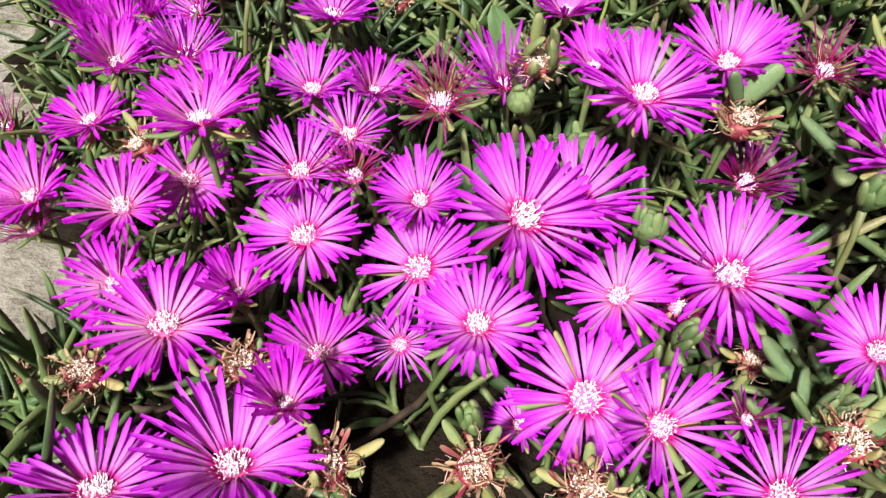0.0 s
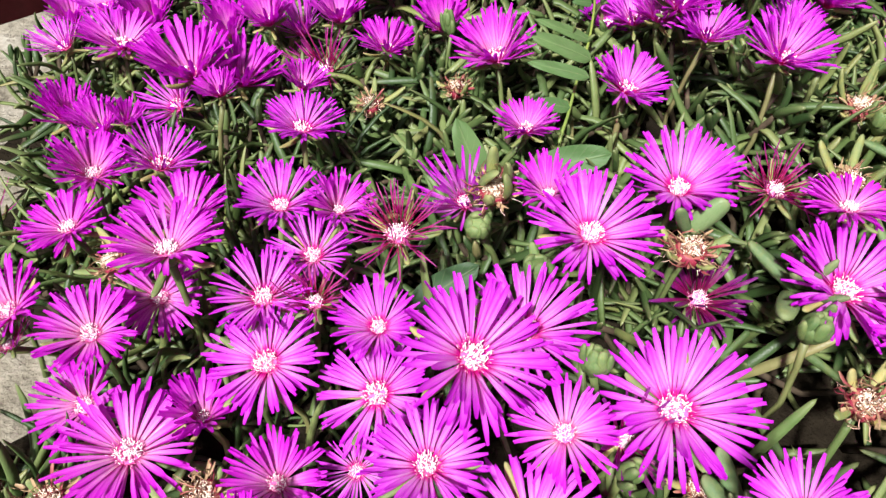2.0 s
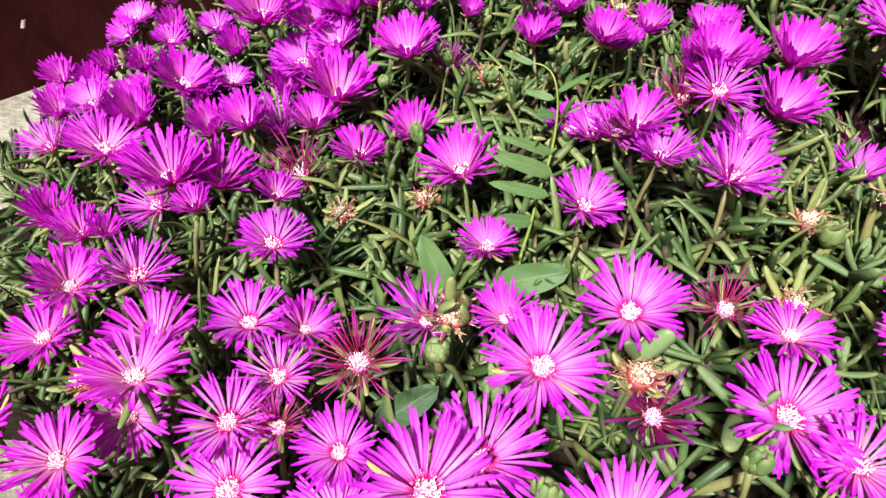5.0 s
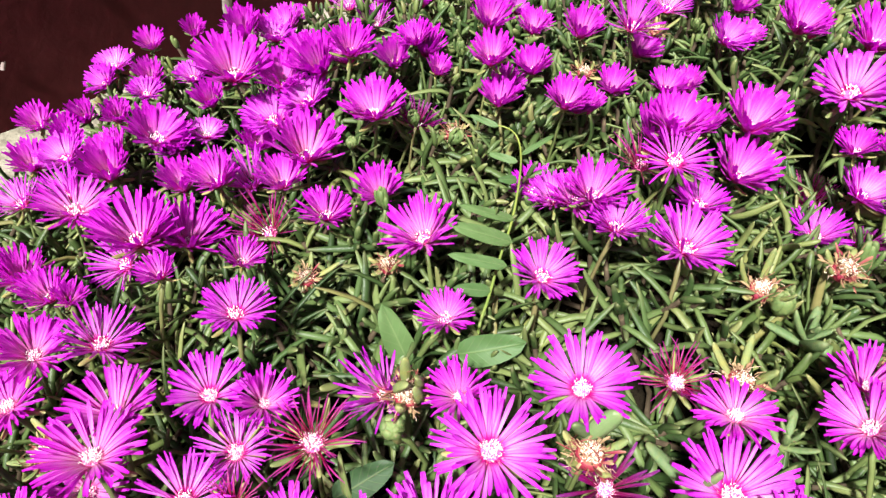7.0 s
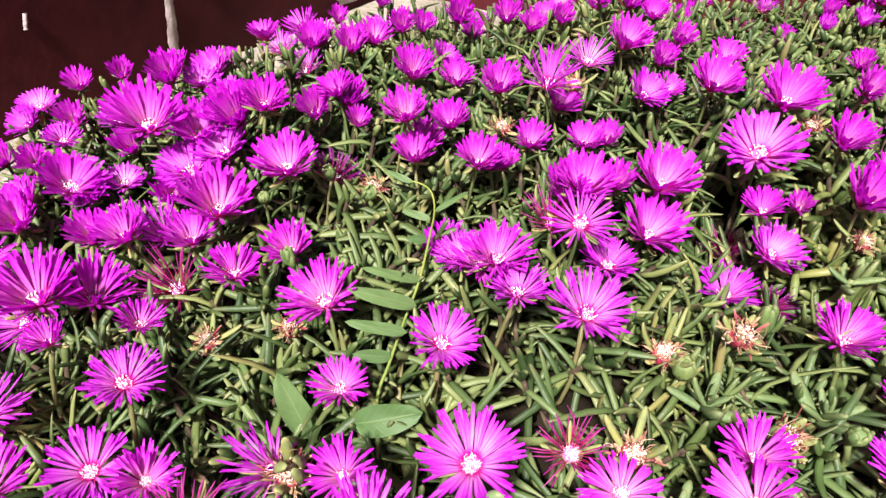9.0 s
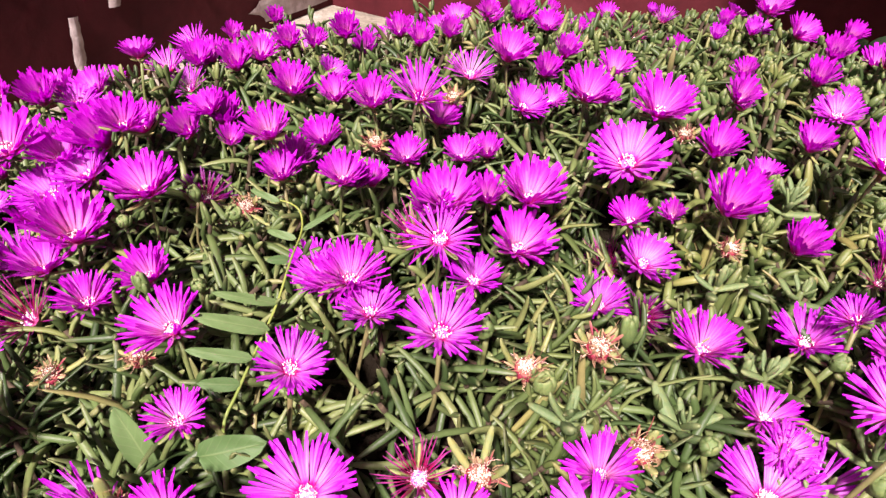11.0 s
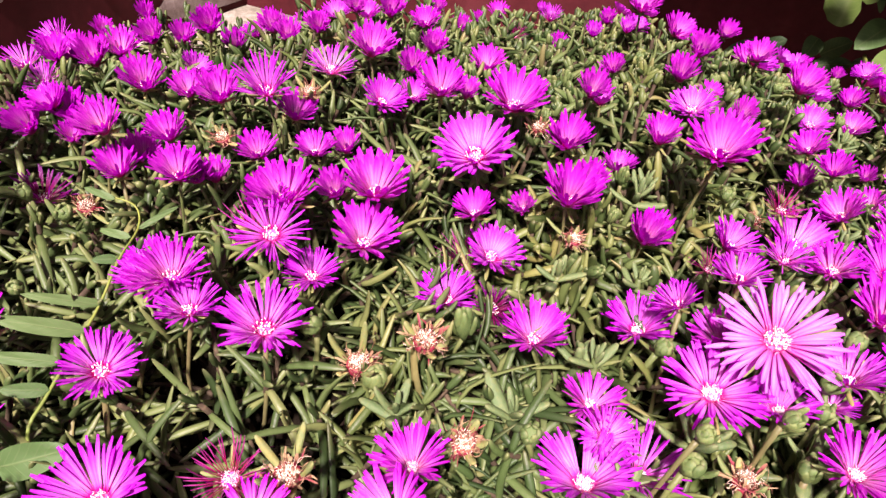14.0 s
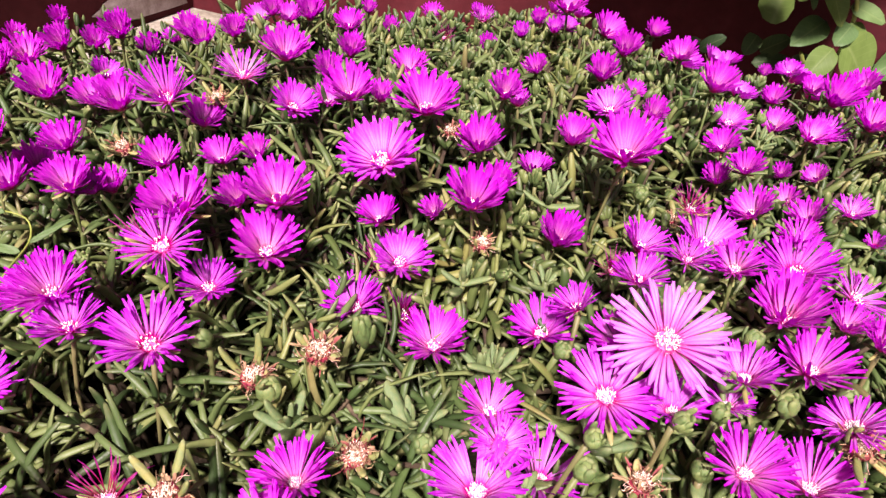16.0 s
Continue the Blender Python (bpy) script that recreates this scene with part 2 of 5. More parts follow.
def tube(points, radii, sides=6, cap=True):
    """Vertices, faces and uvs of a round stalk along points."""
    pts = [Vector(p) for p in points]
    v, f, uv = [], [], []
    up = Vector((0.31, 0.87, 0.12))
    for i, p in enumerate(pts):
        d = (pts[min(i + 1, len(pts) - 1)] - pts[max(i - 1, 0)]).normalized()
        a = d.cross(up).normalized()
        b = d.cross(a)
        for k in range(sides):
            w = 2 * math.pi * k / sides
            v.append(p + (a * math.cos(w) + b * math.sin(w)) * radii[i])
            uv.append((k / sides, 0.7 * i / (len(pts) - 1)))
    for i in range(len(pts) - 1):
        for k in range(sides):
            j = (k + 1) % sides
            f.append((i * sides + k, i * sides + j, (i + 1) * sides + j, (i + 1) * sides + k))
    if cap:
        f.append(tuple(range(sides))[::-1])
        f.append(tuple((len(pts) - 1) * sides + k for k in range(sides)))
    return [tuple(p) for p in v], f, uv


def part(name, mesh, parent, matrix=None, label=""):
    ob = new(name, mesh)
    ob.parent = parent
    if matrix is not None:
        ob.matrix_basis = matrix
    return tagged(ob, label) if label else ob


# ---- the lie of the bed ----
SHAPE = (0.0218, 0.2101, 0.17, -0.1802, -0.3552, 0.7571, 0.5071, -0.9177, 0.9116, -1.2326)


def smooth_step(a):
    a = np.clip(a, 0, 1)
    return a * a * (3 - 2 * a)


def canopy(x, y):
    """Height of the flower heads over the paving, for numbers or arrays."""
    u, v = np.clip(x, -0.22, 0.50), np.clip(y, 0.06, 0.62)
    terms = (1, u, v, u * u, u * v, v * v, u ** 3, u * u * v, u * v * v, v ** 3)
    return sum(c * t for c, t in zip(SHAPE, terms)) - 0.16 * np.clip(x - 0.5, 0, 0.4)


def cover(x, y):
    """One inside the planted bed, falling to nought at its edge."""
    left = -0.170 - 0.32 * np.clip(y - 0.15, -0.1, 0.22) + 0.5 * np.clip(y - 0.47, 0, 1) ** 1.5 + 0.035 * np.exp(-((y - 0.175) / 0.035) ** 2)
    back = 0.56 + 0.36 * np.clip(x + 0.2, 0, 0.5) - 0.7 * np.clip(x - 0.42, 0, 2) ** 1.1
    wob = 0.012 * np.sin(31 * x + 9 * y) + 0.010 * np.sin(47 * y - 13 * x)
    return smooth_step((x - left + wob) / 0.07) * smooth_step((back - y + wob) / 0.09) * smooth_step((0.60 + 0.75 * y - x + wob) / 0.08) * smooth_step((y + 0.05 + wob) / 0.07)


def soil_height(x, y):
    c = cover(x, y)
    return np.maximum((canopy(x, y) - 0.066) * c, 0) * c + 0.004 * c


def grid_sheet(name, xs, ys, height, material):
    X, Y = np.meshgrid(xs, ys)
    Z = height(X, Y)
    n, k = len(ys), len(xs)
    faces = [(r * k + c, r * k + c + 1, (r + 1) * k + c + 1, (r + 1) * k + c) for r in range(n - 1) for c in range(k - 1)]
    return new(name, mesh_from(name, np.stack([X, Y, Z], -1), faces, None, material))


ground = grid_sheet("ground", np.concatenate([[-40, -6, -1.5], np.linspace(-0.8, 1.4, 90), [3, 8, 40]]), np.concatenate([[-40, -6, -1.5], np.linspace(-0.4, 1.6, 80), [3, 8, 40]]),
                    lambda x, y: 0.003 * np.sin(9 * x + 2) * np.sin(11 * y) * (np.abs(x) < 2) * (np.abs(y) < 2) - 0.003, CONCRETE)
tagged(ground, "worn tan concrete paving dusted with soil", "paving", kind="structure")
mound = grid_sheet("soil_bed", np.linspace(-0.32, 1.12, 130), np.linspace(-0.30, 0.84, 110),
                   lambda x, y: soil_height(x, y) + 0.004 * np.sin(83 * x) * np.sin(71 * y) * cover(x, y) - 0.012 * (cover(x, y) < 0.02), SHADED_SOIL)
tagged(mound, "crumbly soil heaped under the flowers, darkened for their shade", "soil", kind="structure")

CORNER, WALL_H, WALL_T = Vector((0.06, 1.28)), 2.4, 0.2


def wall(name, start, end, label):
    a, b = Vector(start), Vector(end)
    d = (b - a).normalized()
    side = Vector((-d.y, d.x)) * WALL_T
    n, v, f = 26, [], []
    for i in range(n):
        p = a.lerp(b, i / (n - 1))
        for q in (p, p + side):
            v += [(q.x, q.y, -0.05), (q.x, q.y, WALL_H)]
    for i in range(n - 1):
        o = 4 * i
        f += [(o, o + 4, o + 5, o + 1), (o + 3, o + 7, o + 6, o + 2), (o + 1, o + 5, o + 7, o + 3), (o + 2, o + 6, o + 4, o)]
    f += [(0, 1, 3, 2), (4 * n - 4, 4 * n - 2, 4 * n - 1, 4 * n - 3)]
    return tagged(new(name, mesh_from(name, v, f, None, WALL_PAINT, smooth=False)), label, "wall", kind="structure")


ALONG = Vector((0.47, 0.883))
ACROSS = Vector((0.883, -0.47))
wall("wall_left", CORNER - ALONG * 2.6, CORNER, "dark red-brown painted wall with scuffs and flakes")
wall("wall_back", CORNER - ACROSS * 0.2, CORNER + ACROSS * 3.4, "dark red-brown painted wall behind the bed")


def flake(name, centre, height, width, lean, seed, low=0.01):
    """A strip where the paint has come off, standing a little proud of the left wall as plaster crust."""
    rnd = random.Random(seed)
    out = Vector((0.883, -0.47))
    v, f, rows = [], [], 14
    for i in range(rows):
        s = i / (rows - 1)
        w = width * (0.8 + 0.25 * rnd.random()) * (1 - 0.3 * abs(s - 0.4))
        at = Vector(centre) + ALONG * (lean * s + 0.06 * width * rnd.uniform(-1, 1))
        for k, lift in ((-1, 0.001), (-0.5, 0.0035), (0.5, 0.0035), (1, 0.001)):
            p = at + ALONG * (w * k / 2) + out * lift
            v.append((p.x, p.y, low + height * s))
    for i in range(rows - 1):
        for k in range(3):
            f.append((4 * i + k, 4 * i + k + 1, 4 * i + k + 5, 4 * i + k + 4))
    return tagged(new(name, mesh_from(name, v, f, None, PLASTER)), "pale strip of bare plaster on the red wall", "plaster", kind="structure")


def on_left_wall(t):
    return CORNER - ALONG * t


flake("trim_plaster_strip", on_left_wall(0.535), 0.075, 0.016, 0.004, 3)
flake("trim_plaster_patch", on_left_wall(0.475), 0.06, 0.020, 0.01, 5, 0.085)
for k, (along, low) in enumerate(((0.80, 0.05), (0.62, 0.14), (0.70, 0.09), (0.40, 0.12), (0.33, 0.07))):
    flake("trim_plaster_fleck", on_left_wall(along), 0.006 + 0.004 * (k % 3), 0.004 + 0.002 * (k % 2), 0.003, 20 + k, low)
flake("trim_plaster_patch_low", on_left_wall(0.12), 0.085, 0.24, 0.05, 8)


# ---- flowers ----
SEED = random.Random(11)
HEADS = []


def petal_shape(length, width, e0, e1, wave=0.0, rings=6, fold=0.5):
    """One petal along +x from the origin, rising e0 degrees at its base and e1 at its tip, with a skin of its own below."""
    prof = (0.36, 0.58, 0.82, 0.98, 1.0, 0.46)
    x = z = 0.0
    v, f, uv, low = [], [], [], []
    e = radians(e0)
    for i in range(rings):
        s = i / (rings - 1)
        if i:
            e = radians(e0 + (e1 - e0) * (s - 0.5 / (rings - 1)) + wave * math.sin(s * 5))
            x += length / (rings - 1) * math.cos(e)
            z += length / (rings - 1) * math.sin(e)
        w = width * prof[i] / 2
        v += [(x, -w, z + fold * w), (x, 0, z - 0.15 * w), (x, w, z + fold * w)]
        uv += [(0, s), (0.5, s), (1, s)]
        low += [(px + 0.005 * math.sin(e), py, pz - 0.005 * math.cos(e)) for px, py, pz in v[-3:]]
    for i in range(rings - 1):
        o = 3 * i
        f += [(o, o + 3, o + 4, o + 1), (o + 1, o + 4, o + 5, o + 2)]
    f += [tuple(k + 3 * rings for k in face)[::-1] for face in f]
    return v + low, f, uv + [(a + 2, b) for a, b in uv]


LOOKS = {  # petal width, petals per ring, scatter of rise in degrees, scatter of length
    "open": (0.0395, (36, 32), 6.5, 0.09), "pale": (0.043, (33, 29), 6, 0.09), "thin": (0.029, (31, 26), 10, 0.14), "pink": (0.046, (27, 22), 8, 0.12),
    "wilted": (0.0135, (29, 24), 22, 0.34), "dark": (0.036, (22, 18), 17, 0.2), "shut": (0.075, (14, 10), 3, 0.05)}


def ring_rise(openness, ring):
    e0 = 75 - 54 * openness + 9 * ring
    e1 = 69 - 62 * openness + 11 * ring
    return e0, e1


def petal_breadth(look_name, openness):
    return LOOKS[look_name][0] * (1 + 0.6 * max(0.0, 0.8 - openness))


def petal_length(openness, ring):
    e0, e1 = ring_rise(openness, 0)
    spread = (math.cos(radians(e0)) + math.cos(radians((e0 + e1) / 2)) + math.cos(radians(e1))) / 3
    return min(0.42 / max(spread, 0.2), 0.70) * (1.0, 0.88)[ring]


PETAL_CACHE, COROLLA_CACHE, TUFT_CACHE = {}, {}, {}


def single_petal(look_name, openness, ring, k):
    key = (look_name, openness, ring, k)
    if key not in PETAL_CACHE:
        rnd = random.Random(str(key))
        width, _, scatter, vary = LOOKS[look_name]
        e0, e1 = ring_rise(openness, ring)
        d = rnd.gauss(0, scatter * 0.6)
        shape = petal_shape(petal_length(openness, ring) * (1 + rnd.uniform(-vary, vary)), petal_breadth(look_name, openness) * rnd.uniform(0.85, 1.15), e0 + d, e1 + d + rnd.gauss(0, scatter), rnd.uniform(-6, 6) * (5 if look_name == "wilted" else 1))
        PETAL_CACHE[key] = Build().add(*shape).mesh("petal", PETAL[look_name])
    return PETAL_CACHE[key]


def petal_poses(look_name, rnd, crowd=1.0, twist=14):
    width, rings, scatter, _ = LOOKS[look_name]
    for ring, count in enumerate(rings):
        count = int(count * crowd)
        for i in range(count):
            if look_name in ("thin", "wilted", "dark") and rnd.random() < 0.08:
                continue
            turn = 360 * (i + 0.5 * ring) / count + rnd.gauss(0, 100 / count * 0.4)
            yield ring, pose(0, 0, 0.012 * ring, 0, 0, turn) @ pose(0.085, 0, 0, rnd.gauss(0, twist), 0, rnd.gauss(0, 3))


def corolla(look_name, openness, k, solid=True):
    key = (look_name, openness, k, solid)
    if key not in COROLLA_CACHE:
        rnd = random.Random(str(key))
        b = Build()
        width, _, scatter, vary = LOOKS[look_name]
        for ring, m in petal_poses(look_name, rnd, 1.25 if solid else 1.4, 5 if solid else 12):
            e0, e1 = ring_rise(openness, ring)
            d = rnd.gauss(0, scatter * (0.7 if solid else 1.0))
            shape = petal_shape(petal_length(openness, ring) * (1 + rnd.uniform(-vary, vary)), petal_breadth(look_name, openness) * (1.35 if solid and look_name not in ("thin", "wilted", "dark") else 0.95) * rnd.uniform(0.85, 1.15), e0 + d, e1 + d + 6, rnd.uniform(-7, 7), 6, 0.15 if solid else 0.4)
            b.add(*shape, m)
        COROLLA_CACHE[key] = b.mesh("corolla", PETAL[look_name])
    return COROLLA_CACHE[key]


def tuft(kind, k):
    """The ring of stamens with their pale anthers over a small red disc."""
    key = (kind, k)
    if key not in TUFT_CACHE:
        rnd = random.Random(str(key))
        b = Build()
        n = 14
        disc = [(0, 0, 0.02)] + [(0.1 * math.cos(2 * math.pi * i / n), 0.1 * math.sin(2 * math.pi * i / n), 0.004) for i in range(n)]
        b.add(disc, [(0, i + 1, (i + 1) % n + 1) for i in range(n)], [(0, 0.1)] * (n + 1))
        fine, sides = (44, 3) if kind == "far" else (210 if kind == "dry" else 135, 4)
        for i in range(fine):
            a = rnd.uniform(0, 2 * math.pi)
            r = 0.088 * math.sqrt(rnd.random())
            out = rnd.uniform(-0.6, 0.6)
            h = rnd.uniform(0.035, 0.072) * (1 - 2.5 * r * r)
            p0 = Vector((r * math.cos(a), r * math.sin(a), 0.0))
            p2 = p0 + Vector((math.cos(a + rnd.gauss(0, 0.5)) * out * h, math.sin(a + rnd.gauss(0, 0.5)) * out * h, h))
            p1 = (p0 + p2) / 2 + Vector((0, 0, 0.010))
            fat = rnd.uniform(0.0036, 0.0053) * (1.9 if kind == "far" else 1)
            v, f, _ = tube([p0, p1, p2, p2 + Vector((rnd.gauss(0, 0.006), rnd.gauss(0, 0.006), 0.010))], (0.0020, 0.0016, fat, fat * 0.6), sides, True)
            shade = 1.0 if kind == "dry" or rnd.random() < 0.72 else 0.55
            b.add(v, f, [(0.5, s * shade) for s in (0.0, 0.5, 0.8, 1.0) for _ in range(sides)])
        if kind == "fresh":
            # short crimson threads round the white ones
            for i in range(54):
                a = rnd.uniform(0, 2 * math.pi)
                way, r, h = Vector((math.cos(a), math.sin(a), 0)), rnd.uniform(0.085, 0.105), rnd.uniform(0.02, 0.055)
                p0 = way * r
                p2 = p0 + way * rnd.uniform(0.01, 0.05) + Vector((rnd.gauss(0, 0.008), rnd.gauss(0, 0.008), h))
                v, f, _ = tube([p0, (p0 + p2) / 2 + Vector((0, 0, 0.012)), p2], (0.0030, 0.0028, 0.0030), 4, True)
                b.add(v, f, [(0.5, s) for s in (0.05, 0.18, 0.30 + 0.12 * rnd.random()) for _ in range(4)])
        if kind == "dry":
            for i in range(9):
                a = rnd.uniform(0, 2 * math.pi)
                p = Vector((0.12 * math.cos(a), 0.12 * math.sin(a), -0.02))
                pts = [p]
                for s in range(4):
                    p = p + Vector((math.cos(a + rnd.gauss(0, 1.1)) * 0.035, math.sin(a + rnd.gauss(0, 1.1)) * 0.035, rnd.uniform(-0.06, 0.03)))
                    pts.append(p)
                v, f, uv = tube(pts, (0.004, 0.004, 0.003, 0.003, 0.002), 4)
                b.add(v, f, [(0.5, 0.3 + 0.6 * rnd.random())] * len(v))
        TUFT_CACHE[key] = b.mesh("stamen_tuft", DRY_STAMENS if kind == "dry" else STAMENS)
    return TUFT_CACHE[key]


def lathe(profile, sides=10):
    v, f, uv = [], [], []
    for i, (r, z) in enumerate(profile):
        for k in range(sides):
            w = 2 * math.pi * k / sides
            v.append((r * math.cos(w), r * math.sin(w), z))
            uv.append((k / sides, 0.6 * i / (len(profile) - 1)))
    for i in range(len(profile) - 1):
        for k in range(sides):
            j = (k + 1) % sides
            f.append((i * sides + k, i * sides + j, (i + 1) * sides + j, (i + 1) * sides + k))
    f.append(tuple(range(sides))[::-1])
    f.append(tuple((len(profile) - 1) * sides + k for k in range(sides)))
    return v, f, uv


LEAF_RINGS = ((0.0, 0.66), (0.14, 0.86), (0.38, 1.0), (0.64, 1.0), (0.86, 0.80), (0.965, 0.44))


def fleshy_leaf(length, width, bend, sides=6):
    """A plump finger-like leaf along +x that curves towards +z."""
    v, f, uv = [], [], []
    for s, w in LEAF_RINGS:
        for k in range(sides):
            a = 2 * math.pi * (k + 0.5) / sides
            v.append((length * s - bend * length * s * 0.3 * w * width * math.sin(a), width / 2 * w * math.cos(a), bend * length * s * s + width * (0.24 if math.sin(a) > 0 else 0.46) * w * math.sin(a)))
            uv.append((k / sides, s))
    n = len(LEAF_RINGS)
    v.append((length, 0, bend * length))
    uv.append((0.5, 1))
    for i in range(n - 1):
        for k in range(sides):
            j = (k + 1) % sides
            f.append((i * sides + k, i * sides + j, (i + 1) * sides + j, (i + 1) * sides + k))
    for k in range(sides):
        f.append(((n - 1) * sides + k, (n - 1) * sides + (k + 1) % sides, n * sides))
    f.append(tuple(range(sides))[::-1])
    return v, f, uv


CALYX = Build().add(*lathe(((0.035, -0.17), (0.075, -0.12), (0.108, -0.05), (0.105, 0.0)))).mesh("calyx", SEPAL)
RED_CALYX = Build().add(*lathe(((0.05, -0.36), (0.15, -0.30), (0.24, -0.16), (0.235, 0.0), (0.12, 0.015)))).mesh("calyx", RED_CUP)
FAR_CALYX = Build().add(*lathe(((0.035, -0.17), (0.075, -0.12), (0.108, -0.05), (0.105, 0.0)), 8))
for k in range(5):
    FAR_CALYX.add(*fleshy_leaf(0.26 + 0.03 * (k % 3), 0.075, 0.15, 5), pose(0, 0, -0.07, 0, 0, 72 * k) @ pose(0.07, 0, 0, 0, -22 + 9 * (k % 2), 0))
FAR_CALYX = FAR_CALYX.mesh("calyx", SEPAL)
SEPALS = [Build().add(*fleshy_leaf(0.30 + 0.05 * k, 0.075, 0.10 + 0.08 * k)).mesh("sepal", SEPAL) for k in range(3)]


def facing(x, y, lean=None):
    """The way a head looks: up, tipped down the slope of the bed, towards its open front, with some scatter."""
    e = 0.02
    gx = float(canopy(x + e, y) * cover(x + e, y) - canopy(x - e, y) * cover(x - e, y)) / (2 * e)
    gy = float(canopy(x, y + e) - canopy(x, y - e)) / (2 * e)
    n = Vector((-0.30 * gx - 0.05, -0.10 * max(gy, -0.3) - 0.28, 1.0))
    loose = 0.14
    if lean:
        n, loose = Vector((lean[0], lean[1] - 0.09 * float(smooth_step((y - 0.22) / 0.1)), 1.0)), 0.03
    n += Vector((SEED.gauss(0, loose), SEED.gauss(0, loose), 0))
    return n.normalized()


def head_pose(x, y, z, n, root, size):
    spin = n.to_track_quat("Z", "Y").to_matrix().to_4x4() @ pose(0, 0, 0, 0, 0, SEED.uniform(0, 360))
    return Matrix.Translation(Vector((x, y, z)) - root) @ spin @ Matrix.Diagonal((size, size, size, 1))


def rooted(name, x, y, z, n, drop):
    """An empty on the soil under a head, and a bent stalk from it up to the head."""
    HEADS.append((x, y, z))
    rx, ry = x - n.x * 0.02 + SEED.gauss(0, 0.004), y - n.y * 0.02 + SEED.gauss(0, 0.004)
    rz = min(float(soil_height(rx, ry)), z - 0.02)
    root = Vector((rx, ry, max(rz, 0.0) - 0.001))
    thing = new(name)
    thing.empty_display_size = 0.01
    thing.location = root
    top = Vector((x, y, z)) - n * drop
    pts, sway = [Vector((0, 0, 0))], Vector((SEED.gauss(0, 0.006), SEED.gauss(0, 0.005), 0))
    for s in (0.3, 0.6, 0.85, 1.0):
        p = root.lerp(top, s) - root + sway * math.sin(s * math.pi)
        p.z += (top.z - root.z) * 0.10 * math.sin(s * math.pi) * -1
        pts.append(p)
    r = (0.0010 + 0.0003 * SEED.random()) * (1 - 0.3 * float(smooth_step((y - 0.25) / 0.1)))
    v, f, uv = tube(pts, (r * 1.1, r, r, r * 1.05, r * 1.3), 6)
    part("stem", Build().add(v, f, uv).mesh("stem", STEM), thing)
    return thing, root


BLOOM_WORDS = {
    "open": "magenta ice plant flower with narrow petals and white stamens", "pale": "magenta ice plant flower with a pale pink heart",
    "thin": "magenta ice plant flower with thin separated petals", "pink": "large light pink ice plant flower wide open",
    "wilted": "wilting flower with thread-like red and pink petals", "dark": "fading dark purple flower with drooping petals",
    "shut": "half-closed magenta flower on a short stalk"}
NEAR_EDGE = 0.225


def bloom(x, y, z, across, openness, look_name="open", lean=None):
    if look_name == "spent":
        return spent_head(x, y, z, across)
    n = facing(x, y, lean)
    across *= 1 + 0.08 * float(smooth_step((y - 0.25) / 0.1) * smooth_step((x - 0.15) / 0.1))
    thing, root = rooted("ice_plant_flower", x, y, z, n, 0.16 * across)
    m = head_pose(x, y, z, n, root, across)
    step = round(max(0.12, openness) * 10) / 10
    if look_name == "open" and step <= 0.5:
        look_name = "pale"
    if y < NEAR_EDGE and look_name != "shut":
        for ring, pm in petal_poses(look_name, SEED, 1.2 if y > 0.16 else 1.0):
            part("petal", single_petal(look_name, step, ring, SEED.randrange(4)), thing, m @ pm)
    else:
        part("corolla", corolla(look_name, step, SEED.randrange(3), y > 0.32), thing, m)
    if look_name != "shut":
        part("stamen_tuft", tuft("fresh" if y < 0.24 else "far", SEED.randrange(4)), thing, m if y < 0.24 else m @ Matrix.Diagonal((1.2, 1.2, 1.2, 1)), "white stamens with cream tips")
    cup = part("calyx", CALYX if y < 0.40 else FAR_CALYX, thing, m)
    turn = SEED.uniform(0, 72)
    for k in range(5 if y < 0.40 else 0):
        part("sepal", SEPALS[SEED.randrange(3)], cup, pose(0, 0, -0.07, 0, 0, turn + 72 * k) @ pose(0.07, 0, 0, 0, SEED.uniform(-20, 25) - 22 * (1 - openness), 0))
    return tagged(thing, BLOOM_WORDS[look_name], "flower", "flowers of the ice plant bed")


def withered(seed):
    rnd, b = random.Random(seed), Build()
    for k in range(38):
        shape = petal_shape(rnd.uniform(0.14, 0.40), rnd.uniform(0.025, 0.07), rnd.uniform(-50, 75), rnd.uniform(-20, 150), rnd.uniform(-50, 50))
        b.add(*shape, pose(0, 0, -0.05 + 0.04 * (k % 2), 0, 0, 360 * k / 38 + rnd.gauss(0, 9)) @ pose(0.19, 0, 0, rnd.gauss(0, 40), 0, rnd.gauss(0, 35)))
    for k in range(26):
        shape = petal_shape(rnd.uniform(0.30, 0.62), rnd.uniform(0.012, 0.022), rnd.uniform(10, 80), rnd.uniform(60, 230), rnd.uniform(-80, 80))
        b.add(*shape, pose(0, 0, -0.02, 0, 0, rnd.uniform(0, 360)) @ pose(rnd.uniform(0.10, 0.20), 0, 0, rnd.gauss(0, 50), 0, rnd.gauss(0, 45)))
    return b.mesh("withered_petals", WITHER)


WITHERED = [withered(s) for s in (1, 2, 3)]


